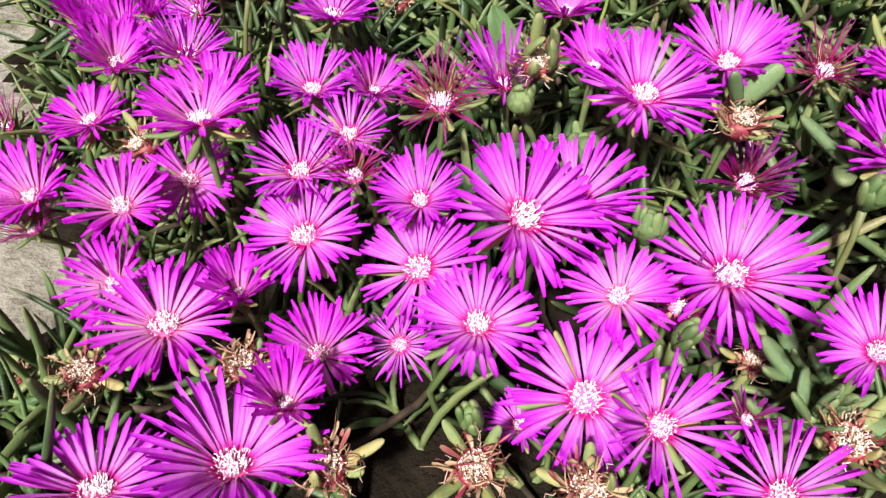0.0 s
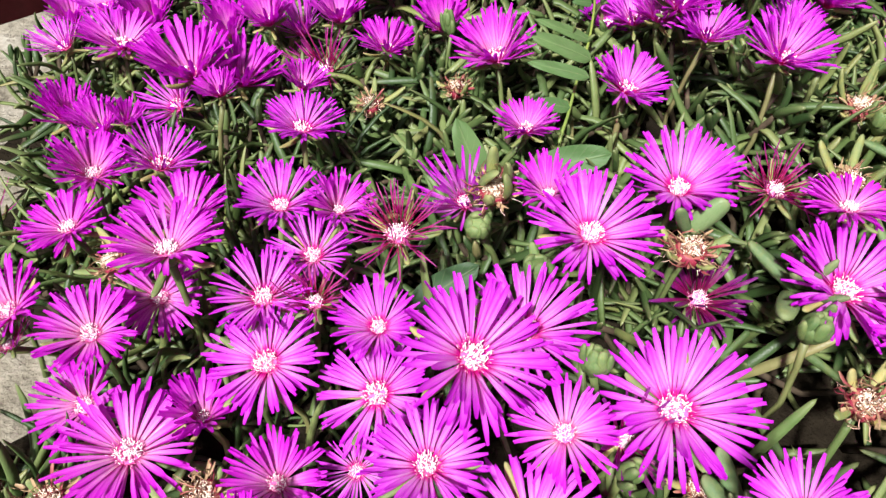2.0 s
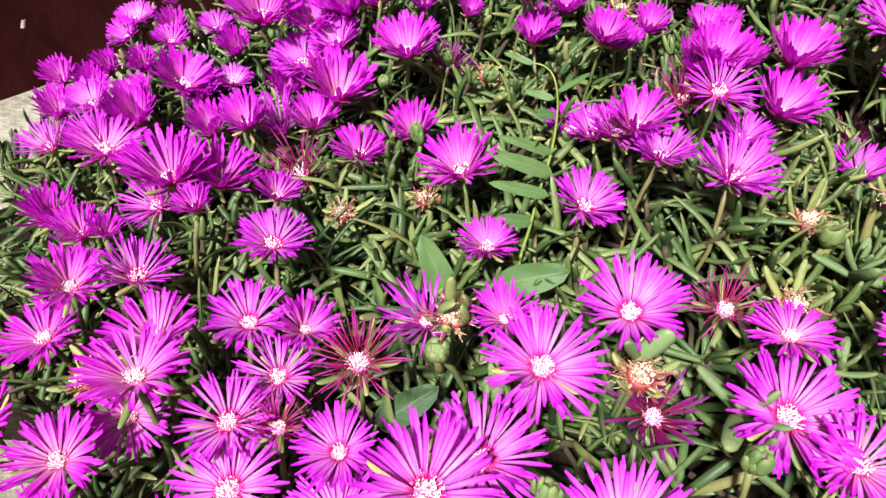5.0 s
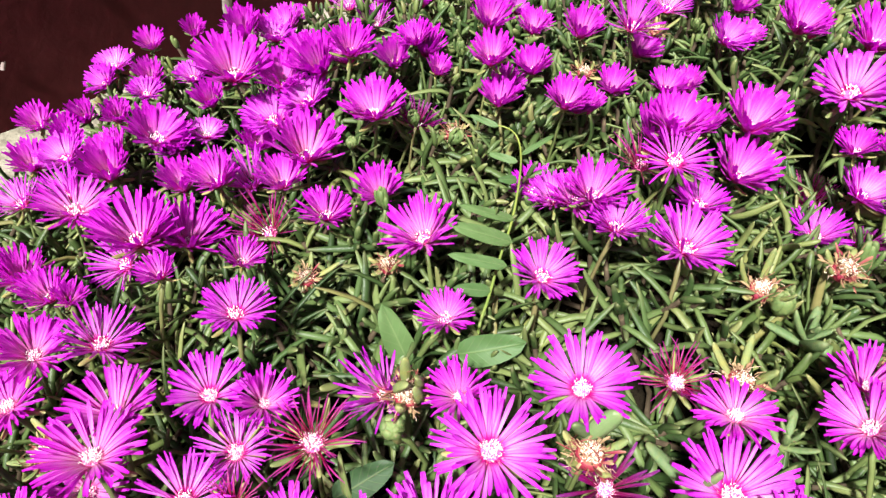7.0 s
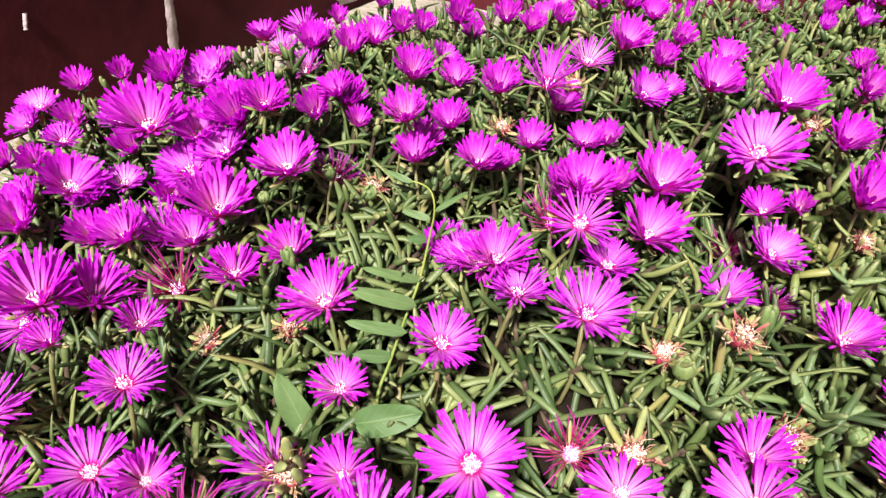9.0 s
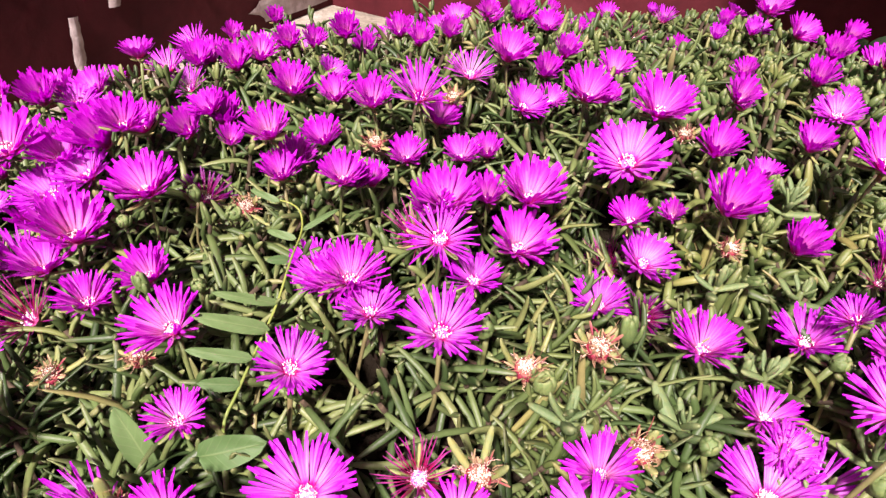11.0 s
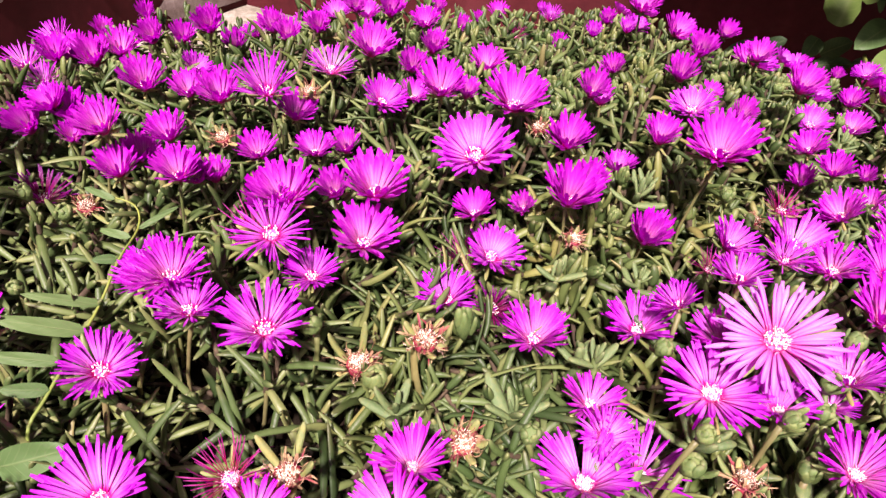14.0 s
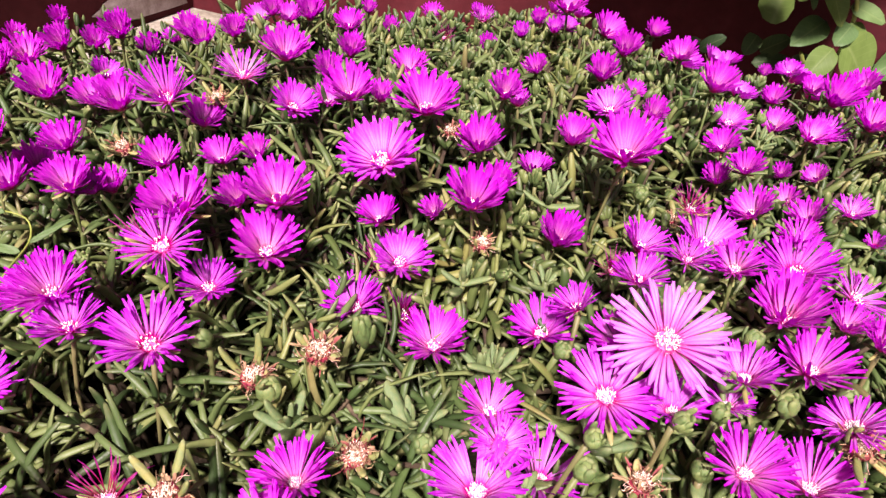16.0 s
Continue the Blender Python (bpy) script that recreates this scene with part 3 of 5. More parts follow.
def spent_head(x, y, z, across, upright=False):
    n = facing(x, y)
    thing, root = rooted("spent_flower_head", x, y, z, n, 0.18 * across)
    m = head_pose(x, y, z, n, root, across)
    cup = part("calyx", RED_CALYX, thing, m, "dull red cup")
    part("withered_petals", WITHERED[SEED.randrange(3)], thing, m, "shrivelled red petal rim")
    part("stamen_tuft", tuft("dry", SEED.randrange(4)), thing, m @ pose(0, 0, 0.0) @ Matrix.Diagonal((2.0, 2.0, 1.5, 1)), "dry cream stamens and brown threads")
    turn = SEED.uniform(0, 72)
    for k in range(5):
        part("sepal", SEPALS[SEED.randrange(3)], cup, pose(0, 0, -0.12, 0, 0, turn + 72 * k + SEED.gauss(0, 10)) @ pose(0.17, 0, 0, 0, SEED.uniform(-80, -55) if upright else SEED.uniform(-62, 8), 0) @ Matrix.Diagonal((SEED.choice((1.5, 1.8, 2.4, 3.2)), 2.8, 2.8, 1) if upright else (SEED.choice((0.9, 1.2, 1.5, 2.2)), 2.1, 2.1, 1)))
    return tagged(thing, "spent flower head with dry cream stamens and green sepals", "flower head", "spent heads of the ice plant bed")


POD_BODY = [Build().add(*lathe(((0.13, -0.86), (0.20, -0.70), (0.36, -0.46), (0.47, -0.20), (0.49, 0.02), (0.42, 0.20), (0.24, 0.30), (0.05, 0.32)), 14)).mesh("pod", POD),
            Build().add(*lathe(((0.12, -0.90), (0.17, -0.74), (0.28, -0.50), (0.37, -0.22), (0.38, 0.06), (0.33, 0.34), (0.22, 0.60), (0.05, 0.72)), 12)).mesh("pod", POD)]
POD_LOBES = [Build().add(*fleshy_leaf(ln, w, bend, 9)).mesh("sepal", POD) for ln, w, bend in ((0.66, 0.50, -0.10), (0.74, 0.44, -0.16), (0.58, 0.54, -0.06))]
POD_FINGERS = [Build().add(*fleshy_leaf(ln, w, bend, 8)).mesh("sepal", POD) for ln, w, bend in ((1.05, 0.34, 0.16), (1.35, 0.36, 0.22))]


def green_bud(x, y, z, across=0.0098, slim=False):
    """A swollen calyx closed by five blunt lobes, with two drawn-out fingers at its sides."""
    n = (facing(x, y) + Vector((SEED.gauss(0, 0.25), SEED.gauss(0, 0.25), 0.35))).normalized()
    across *= SEED.uniform(0.85, 1.15)
    thing, root = rooted("flower_bud", x, y, z, n, 0.8 * across)
    m = head_pose(x, y, z, n, root, across)
    pod = part("pod", POD_BODY[int(slim)], thing, m)
    turn = SEED.uniform(0, 72)
    for k in range(5):
        at, rise, low = (0.40, SEED.uniform(104, 118), -0.16) if not slim else (0.27, SEED.uniform(95, 103), 0.02)
        grow = SEED.uniform(0.88, 1.15)
        part("sepal", POD_LOBES[SEED.randrange(3)], pod, pose(0, 0, low, 0, 0, turn + 72 * k + SEED.gauss(0, 7)) @ pose(at, 0, 0, 0, -rise, 0) @ Matrix.Diagonal((grow * (1.3 if slim else 1.0), grow * (0.7 if slim else 1.0), grow * 0.8, 1)))
    for k in range(2):
        part("sepal", POD_FINGERS[SEED.randrange(2)], pod, pose(0, 0, -0.50, 0, 0, turn + 36 + 144 * k + SEED.gauss(0, 25)) @ pose(0.30, 0, 0, 0, -SEED.uniform(58, 82), 0) @ Matrix.Diagonal((SEED.uniform(0.75, 1.1), 1, 1, 1)))
    return tagged(thing, "plump green unopened bud on a fleshy stalk", "bud", "buds of the ice plant bed")


# ---- foliage ----
def shoot_leaves(rnd, x, y, heads):
    """Leaves of one shoot, as (base, along, upward, length, width, bend), and its stalk's two ends."""
    lo = float(soil_height(x, y))
    far_off = np.hypot(heads[:, 0] - x, heads[:, 1] + 0.006 - y)
    pull = np.exp(-0.5 * (far_off / 0.032) ** 2)
    level = (float((pull * heads[:, 2]).sum()) + 0.35 * float(canopy(x, y) * min(1.0, cover(x, y) * 1.3))) / (float(pull.sum()) + 0.35)
    hi = level - 0.030 + 0.027 * float(smooth_step((y - 0.17) / 0.12)) + rnd.gauss(0, 0.005) + 0.014 * noise.noise((x * 22, y * 22, 3.1))
    close = far_off < 0.026
    if close.any():
        hi = min(hi, float((heads[close, 2] - 0.009 + 0.35 * far_off[close]).min()))
    hi += 0.009 * float(smooth_step((y - 0.27) / 0.1))
    hi -= 0.013 * float(smooth_step((0.01 - x) / 0.06) * smooth_step((0.42 - y) / 0.1))
    hi = max(hi, lo + 0.012)
    a, tip = 7.0 * noise.noise((x * 9, y * 9, 5.5)) - 1.2 + rnd.gauss(0, 0.7), rnd.uniform(0.004, 0.024)
    foot = Vector((x - tip * math.cos(a), y - tip * math.sin(a), lo - 0.002))
    head = Vector((x + tip * math.cos(a), y + tip * math.sin(a), hi - 0.010))
    axis = (head - foot).normalized()
    side = axis.cross(Vector((0.3, 0.8, 0.1))).normalized()
    turn = rnd.uniform(0, math.pi)
    back, stout = float(smooth_step((y - 0.25) / 0.1)), float(smooth_step((x - 0.24) / 0.12))
    leaves = []
    pairs = rnd.choice((4, 4, 5, 5))
    for p in range(pairs):
        s = 1 - 0.62 * (1 - p / (pairs - 1)) * rnd.uniform(0.85, 1.1)
        base = foot.lerp(head, s)
        spread = radians((58 - 24 * p / (pairs - 1) if p < pairs - 1 else 16) + rnd.gauss(0, 12 if p < pairs - 1 else 7))
        turn += math.pi / 2 + rnd.gauss(0, 0.2)
        for half in (0, math.pi):
            r = side * math.cos(turn + half) + axis.cross(side) * math.sin(turn + half)
            along = (axis * math.cos(spread) + r * math.sin(spread)).normalized()
            up = (axis * math.sin(spread) - r * math.cos(spread)).normalized()
            length = (0.036 - 0.010 * p / (pairs - 1) if p < pairs - 1 else 0.0140) * rnd.uniform(0.7, 1.2) * (1 - 0.3 * back) * (1 - 0.12 * stout)
            leaves.append((base, along, up, length, rnd.uniform(0.0031, 0.0043) * (1 + 0.1 * back + 0.3 * stout), rnd.choice((-1, -1, -1, -1, 0.7)) * rnd.uniform(0.45, 1.2) if p < pairs - 1 else rnd.uniform(-0.05, 0.2)))
    return leaves, foot, head


def leaf_matrix(base, along, up):
    side = up.cross(along)
    return Matrix(((along.x, side.x, up.x, base.x), (along.y, side.y, up.y, base.y), (along.z, side.z, up.z, base.z), (0, 0, 0, 1)))


def joined_leaves(name, leaves, sides, material):
    """Many leaves in one mesh, worked out as arrays."""
    v0, f0, uv0 = fleshy_leaf(1.0, 1.0, 0.0, sides)
    t = np.array(v0)
    s = np.clip(np.array(uv0)[:, 1], 0, 1)
    base = np.array([l[0] for l in leaves])[:, None, :]
    along, up = np.array([l[1] for l in leaves])[:, None, :], np.array([l[2] for l in leaves])[:, None, :]
    side = np.cross(up, along)
    sway = np.random.RandomState(len(leaves)).normal(0, 0.26, (len(leaves), 1))
    ln, wd, bd = (np.array([l[i] for l in leaves])[:, None] for i in (3, 4, 5))
    pts = base + along * (ln * s)[..., None] + side * (wd * t[:, 1])[..., None] + up * (wd * t[:, 2] + bd * ln * s * s)[..., None] + side * (sway * ln * s * s)[..., None]
    k = len(t)
    quads = [f for f in f0 if len(f) == 4]
    rest = [f for f in f0 if len(f) != 4]
    faces = [tuple(i + k * n for i in f) for n in range(len(leaves)) for f in quads + rest]
    return new(name, mesh_from(name, pts.reshape(-1, 3), faces, np.tile(np.array(uv0), (len(leaves), 1)), material))


def plant_bed():
    rnd = random.Random(5)
    heads = np.array(HEADS)
    near, far, stalks, singles = [], [], [], []
    x0, y0, cell = -0.26, 0.03, 0.0154
    for i in range(84):
        for j in range(48):
            x, y = x0 + cell * (i + rnd.uniform(0.05, 0.95)), y0 + cell * (j + rnd.uniform(0.05, 0.95))
            if x > 0.46 + 0.75 * y or float(cover(x, y)) < 0.28 or (y < 0.19 and -0.07 < x < 0.20 and rnd.random() < (0.72 if x < 0.13 else 0.6)):
                continue
            if noise.noise((x * 30, y * 30, 7.7)) < -0.16 - 0.25 * float(smooth_step((y - 0.22) / 0.12)) and rnd.random() < (0.75 if x < 0.14 else 0.4):
                continue
            leaves, foot, head = shoot_leaves(rnd, x, y, heads)
            if -0.10 < x < 0.42 and 0.10 < y < 0.24 and len(singles) < 64 and rnd.random() < 0.22:
                singles.append((leaves, foot, head))
                continue
            (near if y < 0.34 else far).extend(leaves)
            stalks.append((foot, head))
            # older leaves lower down the same shoot, spread wide over the soil
            for k in range(2 if y < 0.40 else 1):
                a, at = rnd.uniform(0, 2 * math.pi), foot.lerp(head, rnd.uniform(0.15, 0.55))
                along = Vector((math.cos(a), math.sin(a), rnd.uniform(-0.1, 0.5))).normalized()
                side = Vector((-math.sin(a), math.cos(a), 0))
                (near if y < 0.34 else far).append((at, along, along.cross(side), rnd.uniform(0.020, 0.034), rnd.uniform(0.0030, 0.0040), rnd.uniform(-0.6, 0.7)))
    ob = joined_leaves("ice_plant_leaves", near, 6, LEAF)
    tagged(ob, "dense mat of plump grey-green finger-like leaves", "foliage", kind="stuff")
    ob = joined_leaves("ice_plant_leaves", far, 5, LEAF)
    tagged(ob, "dense mat of plump grey-green finger-like leaves", "foliage", kind="stuff")
    b = Build()
    for foot, head in stalks:
        b.add(*tube([foot, foot.lerp(head, 0.5) + Vector((rnd.gauss(0, 0.003), rnd.gauss(0, 0.003), 0)), head], (0.0017, 0.0015, 0.0012), 5))
    for _ in range(130):
        x, y = rnd.uniform(-0.2, 0.5), rnd.uniform(0.06, 0.5)
        if float(cover(x, y)) < 0.2:
            continue
        a, z = rnd.uniform(0, 6.28), float(soil_height(x, y)) + rnd.uniform(0.003, 0.014)
        ln = rnd.uniform(0.03, 0.07)
        pts = [(x + ln * s * math.cos(a + 0.5 * s), y + ln * s * math.sin(a + 0.5 * s), max(float(soil_height(x + ln * s * math.cos(a), y + ln * s * math.sin(a))) + 0.006, z + rnd.gauss(0, 0.003))) for s in (0, 0.33, 0.66, 1)]
        b.add(*tube(pts, (0.0016, 0.0015, 0.0014, 0.001), 5))
    tagged(new("ice_plant_stalks", b.mesh("ice_plant_stalks", DRY)), "brown woody trailing stalks, darkened for the shade under the leaves", "stalks", kind="stuff")
    kinds = [[Build().add(*fleshy_leaf(1.0, w, bend)).mesh("leaf", LEAF_EACH) for w in (0.10, 0.125)] for bend in (-0.7, -0.42, -0.15, 0.25)]
    for leaves, foot, head in singles:
        thing = new("ice_plant_shoot")
        thing.empty_display_size, thing.location = 0.01, foot
        part("stem", Build().add(*tube([Vector((0, 0, 0)), (head - foot) * 0.5, head - foot], (0.0017, 0.0015, 0.0012), 6)).mesh("stem", STEM), thing)
        for base, along, up, length, width, bend in leaves:
            part("leaf", kinds[min(3, max(0, int((bend + 0.85) / 0.28)))][rnd.randrange(2)], thing, leaf_matrix(base - foot, along, up) @ Matrix.Diagonal((length, length, length, 1)))
        tagged(thing, "leafy ice plant shoot with plump grey-green leaves", "shoot", "shoots of the ice plant bed")


def plump_shoot(x, y, z, size=1.0):
    """A short rosette of thick pale leaves at the end of a shoot."""
    rnd = random.Random(str((x, y)))
    foot = Vector((x + rnd.gauss(0, 0.006), y + 0.01, min(float(soil_height(x, y + 0.01)), z - 0.02)))
    head = Vector((x, y, z)) - foot
    thing = new("ice_plant_shoot")
    thing.empty_display_size, thing.location = 0.01, foot
    part("stem", Build().add(*tube([Vector((0, 0, 0)), head * 0.5 + Vector((0.003, 0, 0)), head], (0.002, 0.0018, 0.0016), 6)).mesh("stem", STEM), thing)
    turn = rnd.uniform(0, 180)
    for k in range(4):
        for half in (0, 180):
            length = size * (0.022 - 0.0035 * k) * rnd.uniform(0.8, 1.2)
            spread = 74 - 19 * k + rnd.gauss(0, 8)
            m = Matrix.Translation(head * (0.86 + 0.05 * k)) @ pose(0, 0, 0, 0, 0, turn + 90 * k + half + rnd.gauss(0, 10)) @ pose(0, 0, 0, 0, spread - 90, 0) @ Matrix.Diagonal((length, length, length, 1))
            part("leaf", PLUMP[rnd.randrange(3)], thing, m)
    return tagged(thing, "plump ice plant shoot with short pale grey-green leaves", "shoot", "shoots of the ice plant bed")


PLUMP = [Build().add(*fleshy_leaf(1.0, w, bend, 8)).mesh("leaf", THICK) for w, bend in ((0.27, -0.1), (0.31, 0.12), (0.24, 0.2))]

# ---- plants of other kinds ----
def blade(length, width, fold=0.15, droop=0.2, point=1.6):
    """A broad leaf along +x with a folded midrib and a drooping tip."""
    n, k = 12, 7
    v, f, uv = [], [], []
    for i in range(n):
        s = i / (n - 1)
        w = width / 2 * (math.sin(math.pi * min(s ** 0.75, 1)) ** (1 / point) if 0 < s < 1 else 0.0)
        for j in range(k):
            u = 2 * j / (k - 1) - 1
            v.append((length * s, w * u, fold * abs(u) * w + droop * length * (0.35 * s - s * s) + 0.015 * length * math.sin(7 * s + 3 * u)))
            uv.append((j / (k - 1), 0.8 * s))
    for i in range(n - 1):
        for j in range(k - 1):
            a = i * k + j
            f.append((a, a + k, a + k + 1, a + 1))
    back = [(x, y, z - 0.0006) for x, y, z in v]
    f += [tuple(q + len(v) for q in face)[::-1] for face in f]
    return v + back, f, uv + uv


def palmate(length, width):
    """A broad leaf with three blunt lobes, its stalk at the origin, spread along +x."""
    n, k = 33, 6
    v, f, uv = [], [], []
    for i in range(n):
        a = radians(-112 + 224 * i / (n - 1))
        reach = (0.56 + 0.44 * abs(math.cos(a * 2.1)) ** 0.6) * (1 - 0.22 * (a / 1.95) ** 2) + 0.015 * math.sin(23 * a)
        for j in range(k):
            r = j / (k - 1)
            x, y = length * reach * r * math.cos(a), width * 0.66 * reach * r * math.sin(a)
            v.append((x, y, length * (0.10 * r * math.cos(a * 2.9) - 0.16 * r * r)))
            uv.append((0.5 + 0.5 * r * math.sin(a), 0.8 * r))
    for i in range(n - 1):
        for j in range(k - 1):
            q = i * k + j
            f.append((q, q + 1, q + k + 1, q + k))
    back = [(x, y, z - 0.0006) for x, y, z in v]
    f += [tuple(q + len(v) for q in face)[::-1] for face in f]
    return v + back, f, uv + uv


def aim(base, tip, up=(0, 0, 1)):
    d = (Vector(tip) - Vector(base)).normalized()
    side = Vector(up).cross(d).normalized()
    return leaf_matrix(Vector(base), d, d.cross(side))


def leafy_plant(name, root, stems, leaves, words, category, stem_material, stem_radius):
    thing = new(name)
    root = Vector(root)
    thing.empty_display_size, thing.location = 0.02, root
    for pts in stems:
        pts = [Vector(p) - root for p in pts]
        fine = []
        for a in range(len(pts) - 1):
            p0, p1, p2, p3 = pts[max(a - 1, 0)], pts[a], pts[a + 1], pts[min(a + 2, len(pts) - 1)]
            for s in (0, 0.25, 0.5, 0.75):
                fine.append(0.5 * (2 * p1 + (p2 - p0) * s + (2 * p0 - 5 * p1 + 4 * p2 - p3) * s * s + (3 * p1 - p0 - 3 * p2 + p3) * s ** 3))
        fine.append(pts[-1])
        radii = [stem_radius * (1 - 0.5 * i / len(fine)) for i in range(len(fine))]
        part("stem", Build().add(*tube(fine, radii, 7)).mesh("stem", stem_material), thing)
    for base, tip, width, material, droop, lobes, up in leaves:
        base, tip = Vector(base), Vector(tip)
        ln = (tip - base).length
        shape = palmate(ln, width) if lobes else blade(ln, width, 0.18, droop, 2.3 if ln < 0.05 else 1.7)
        part("leaf", Build().add(*shape).mesh("leaf", material), thing, aim(base - root, tip - root, up))
    return tagged(thing, words, category)


TOWARDS = (-0.2, -0.8, 0.6)
FACING = (-0.15, -0.65, 0.75)
VINE_LINE = [(0.074, 0.246, 0.055), (0.073, 0.247, 0.090), (0.077, 0.259, 0.098), (0.083, 0.281, 0.105), (0.089, 0.300, 0.113), (0.093, 0.321, 0.122), (0.096, 0.346, 0.123), (0.094, 0.357, 0.128), (0.087, 0.359, 0.132), (0.074, 0.365, 0.130)]
leafy_plant("climbing_vine", (0.074, 0.246, 0.055),
            [VINE_LINE],
            [((0.090, 0.300, 0.113), (0.0642, 0.2897, 0.1259), 0.0047, BROAD, 0.2, 0, TOWARDS), ((0.088, 0.283, 0.112), (0.0588, 0.2744, 0.1258), 0.0072, BROAD, 0.15, 0, TOWARDS),
             ((0.084, 0.264, 0.113), (0.0582, 0.2606, 0.1199), 0.0054, BROAD, 0.15, 0, TOWARDS), ((0.092, 0.322, 0.122), (0.083, 0.318, 0.124), 0.0045, BROAD, 0.2, 0, TOWARDS), ((0.094, 0.340, 0.122), (0.078, 0.344, 0.124), 0.004, BROAD, 0.2, 0, TOWARDS),
             ((0.096, 0.346, 0.123), (0.114, 0.356, 0.131), 0.003, BROAD, 0.1, 0, TOWARDS), ((0.084, 0.359, 0.132), (0.068, 0.365, 0.135), 0.0035, BROAD, 0.1, 0, TOWARDS),
             ((0.078, 0.262, 0.100), (0.062, 0.258, 0.104), 0.006, BROAD, 0.15, 0, TOWARDS)],
            "slender yellow-green vine with small oval leaves among the flowers", "vine", VINE, 0.0008)
leafy_plant("weed_seedling", (0.060, 0.243, 0.055),
            [[(0.060, 0.243, 0.055), (0.058, 0.242, 0.075)]],
            [((0.064, 0.238, 0.084), (0.0898, 0.232, 0.0978), 0.0135, BROAD, 0.25, 0, TOWARDS), ((0.046, 0.244, 0.066), (0.0314, 0.2466, 0.0987), 0.013, BROAD, 0.2, 0, (0.1, -1, 0.3))],
            "weed seedling with two broad dull green leaves", "weed", VINE, 0.0012)
leafy_plant("weed_seedling", (0.016, 0.184, 0.045), [[(0.016, 0.184, 0.045), (0.018, 0.184, 0.058)]],
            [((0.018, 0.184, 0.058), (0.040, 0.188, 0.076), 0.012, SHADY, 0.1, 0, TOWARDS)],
            "weed seedling with one dark green leaf", "weed", VINE, 0.0010)
fat_shoot = new("ice_plant_shoot")
fat_shoot.location = (0.109, 0.193, 0.040)
part("stem", Build().add(*tube([(0, 0, 0), (0.001, -0.001, 0.03), (0.001, -0.002, 0.056)], (0.002, 0.0018, 0.0016), 6)).mesh("stem", STEM), fat_shoot)
for tip, length, width in (((0.011, 0.002, 0.016), 0.017, 0.0078), ((-0.009, -0.004, 0.015), 0.017, 0.0046)):
    part("leaf", Build().add(*fleshy_leaf(length, width, 0.12, 8)).mesh("leaf", THICK), fat_shoot, aim((0.001, -0.002, 0.054), Vector(tip) + Vector((0.001, -0.002, 0.054)), (-0.2, -1, 0.3)))
tagged(fat_shoot, "ice plant shoot with two thick blue-green leaves", "shoot", "shoots of the ice plant bed")
BASE = (0.90, 0.78, 0.0)
bush = random.Random(21)
# unseen leaves added out of view to shade the wall and lower leaves
SHADE_CROWN = []
for k in range(620):
    hx, hy, hz = bush.uniform(0.56, 1.16), bush.uniform(0.56, 0.82), bush.uniform(0.02, 0.55)
    if hz < 0.405 - 0.16 * hy and (hx < 0.95 or hy < 0.74) or hx > 0.69 and hy < 0.71 and hz + 1.06 * hy < 1.03:
        continue
    a, ln = bush.uniform(0, 6.28), bush.uniform(0.06, 0.10)
    SHADE_CROWN.append(((hx, hy, hz), (hx + ln * math.cos(a), hy - 0.3 * ln + 0.1 * ln * math.sin(a), hz + ln * bush.uniform(-0.7, 0.5)), ln * 0.6, (BROAD, SHADY, SHADY)[k % 3], 0.2, 0, (bush.gauss(0, 0.4), -0.5, 0.8)))
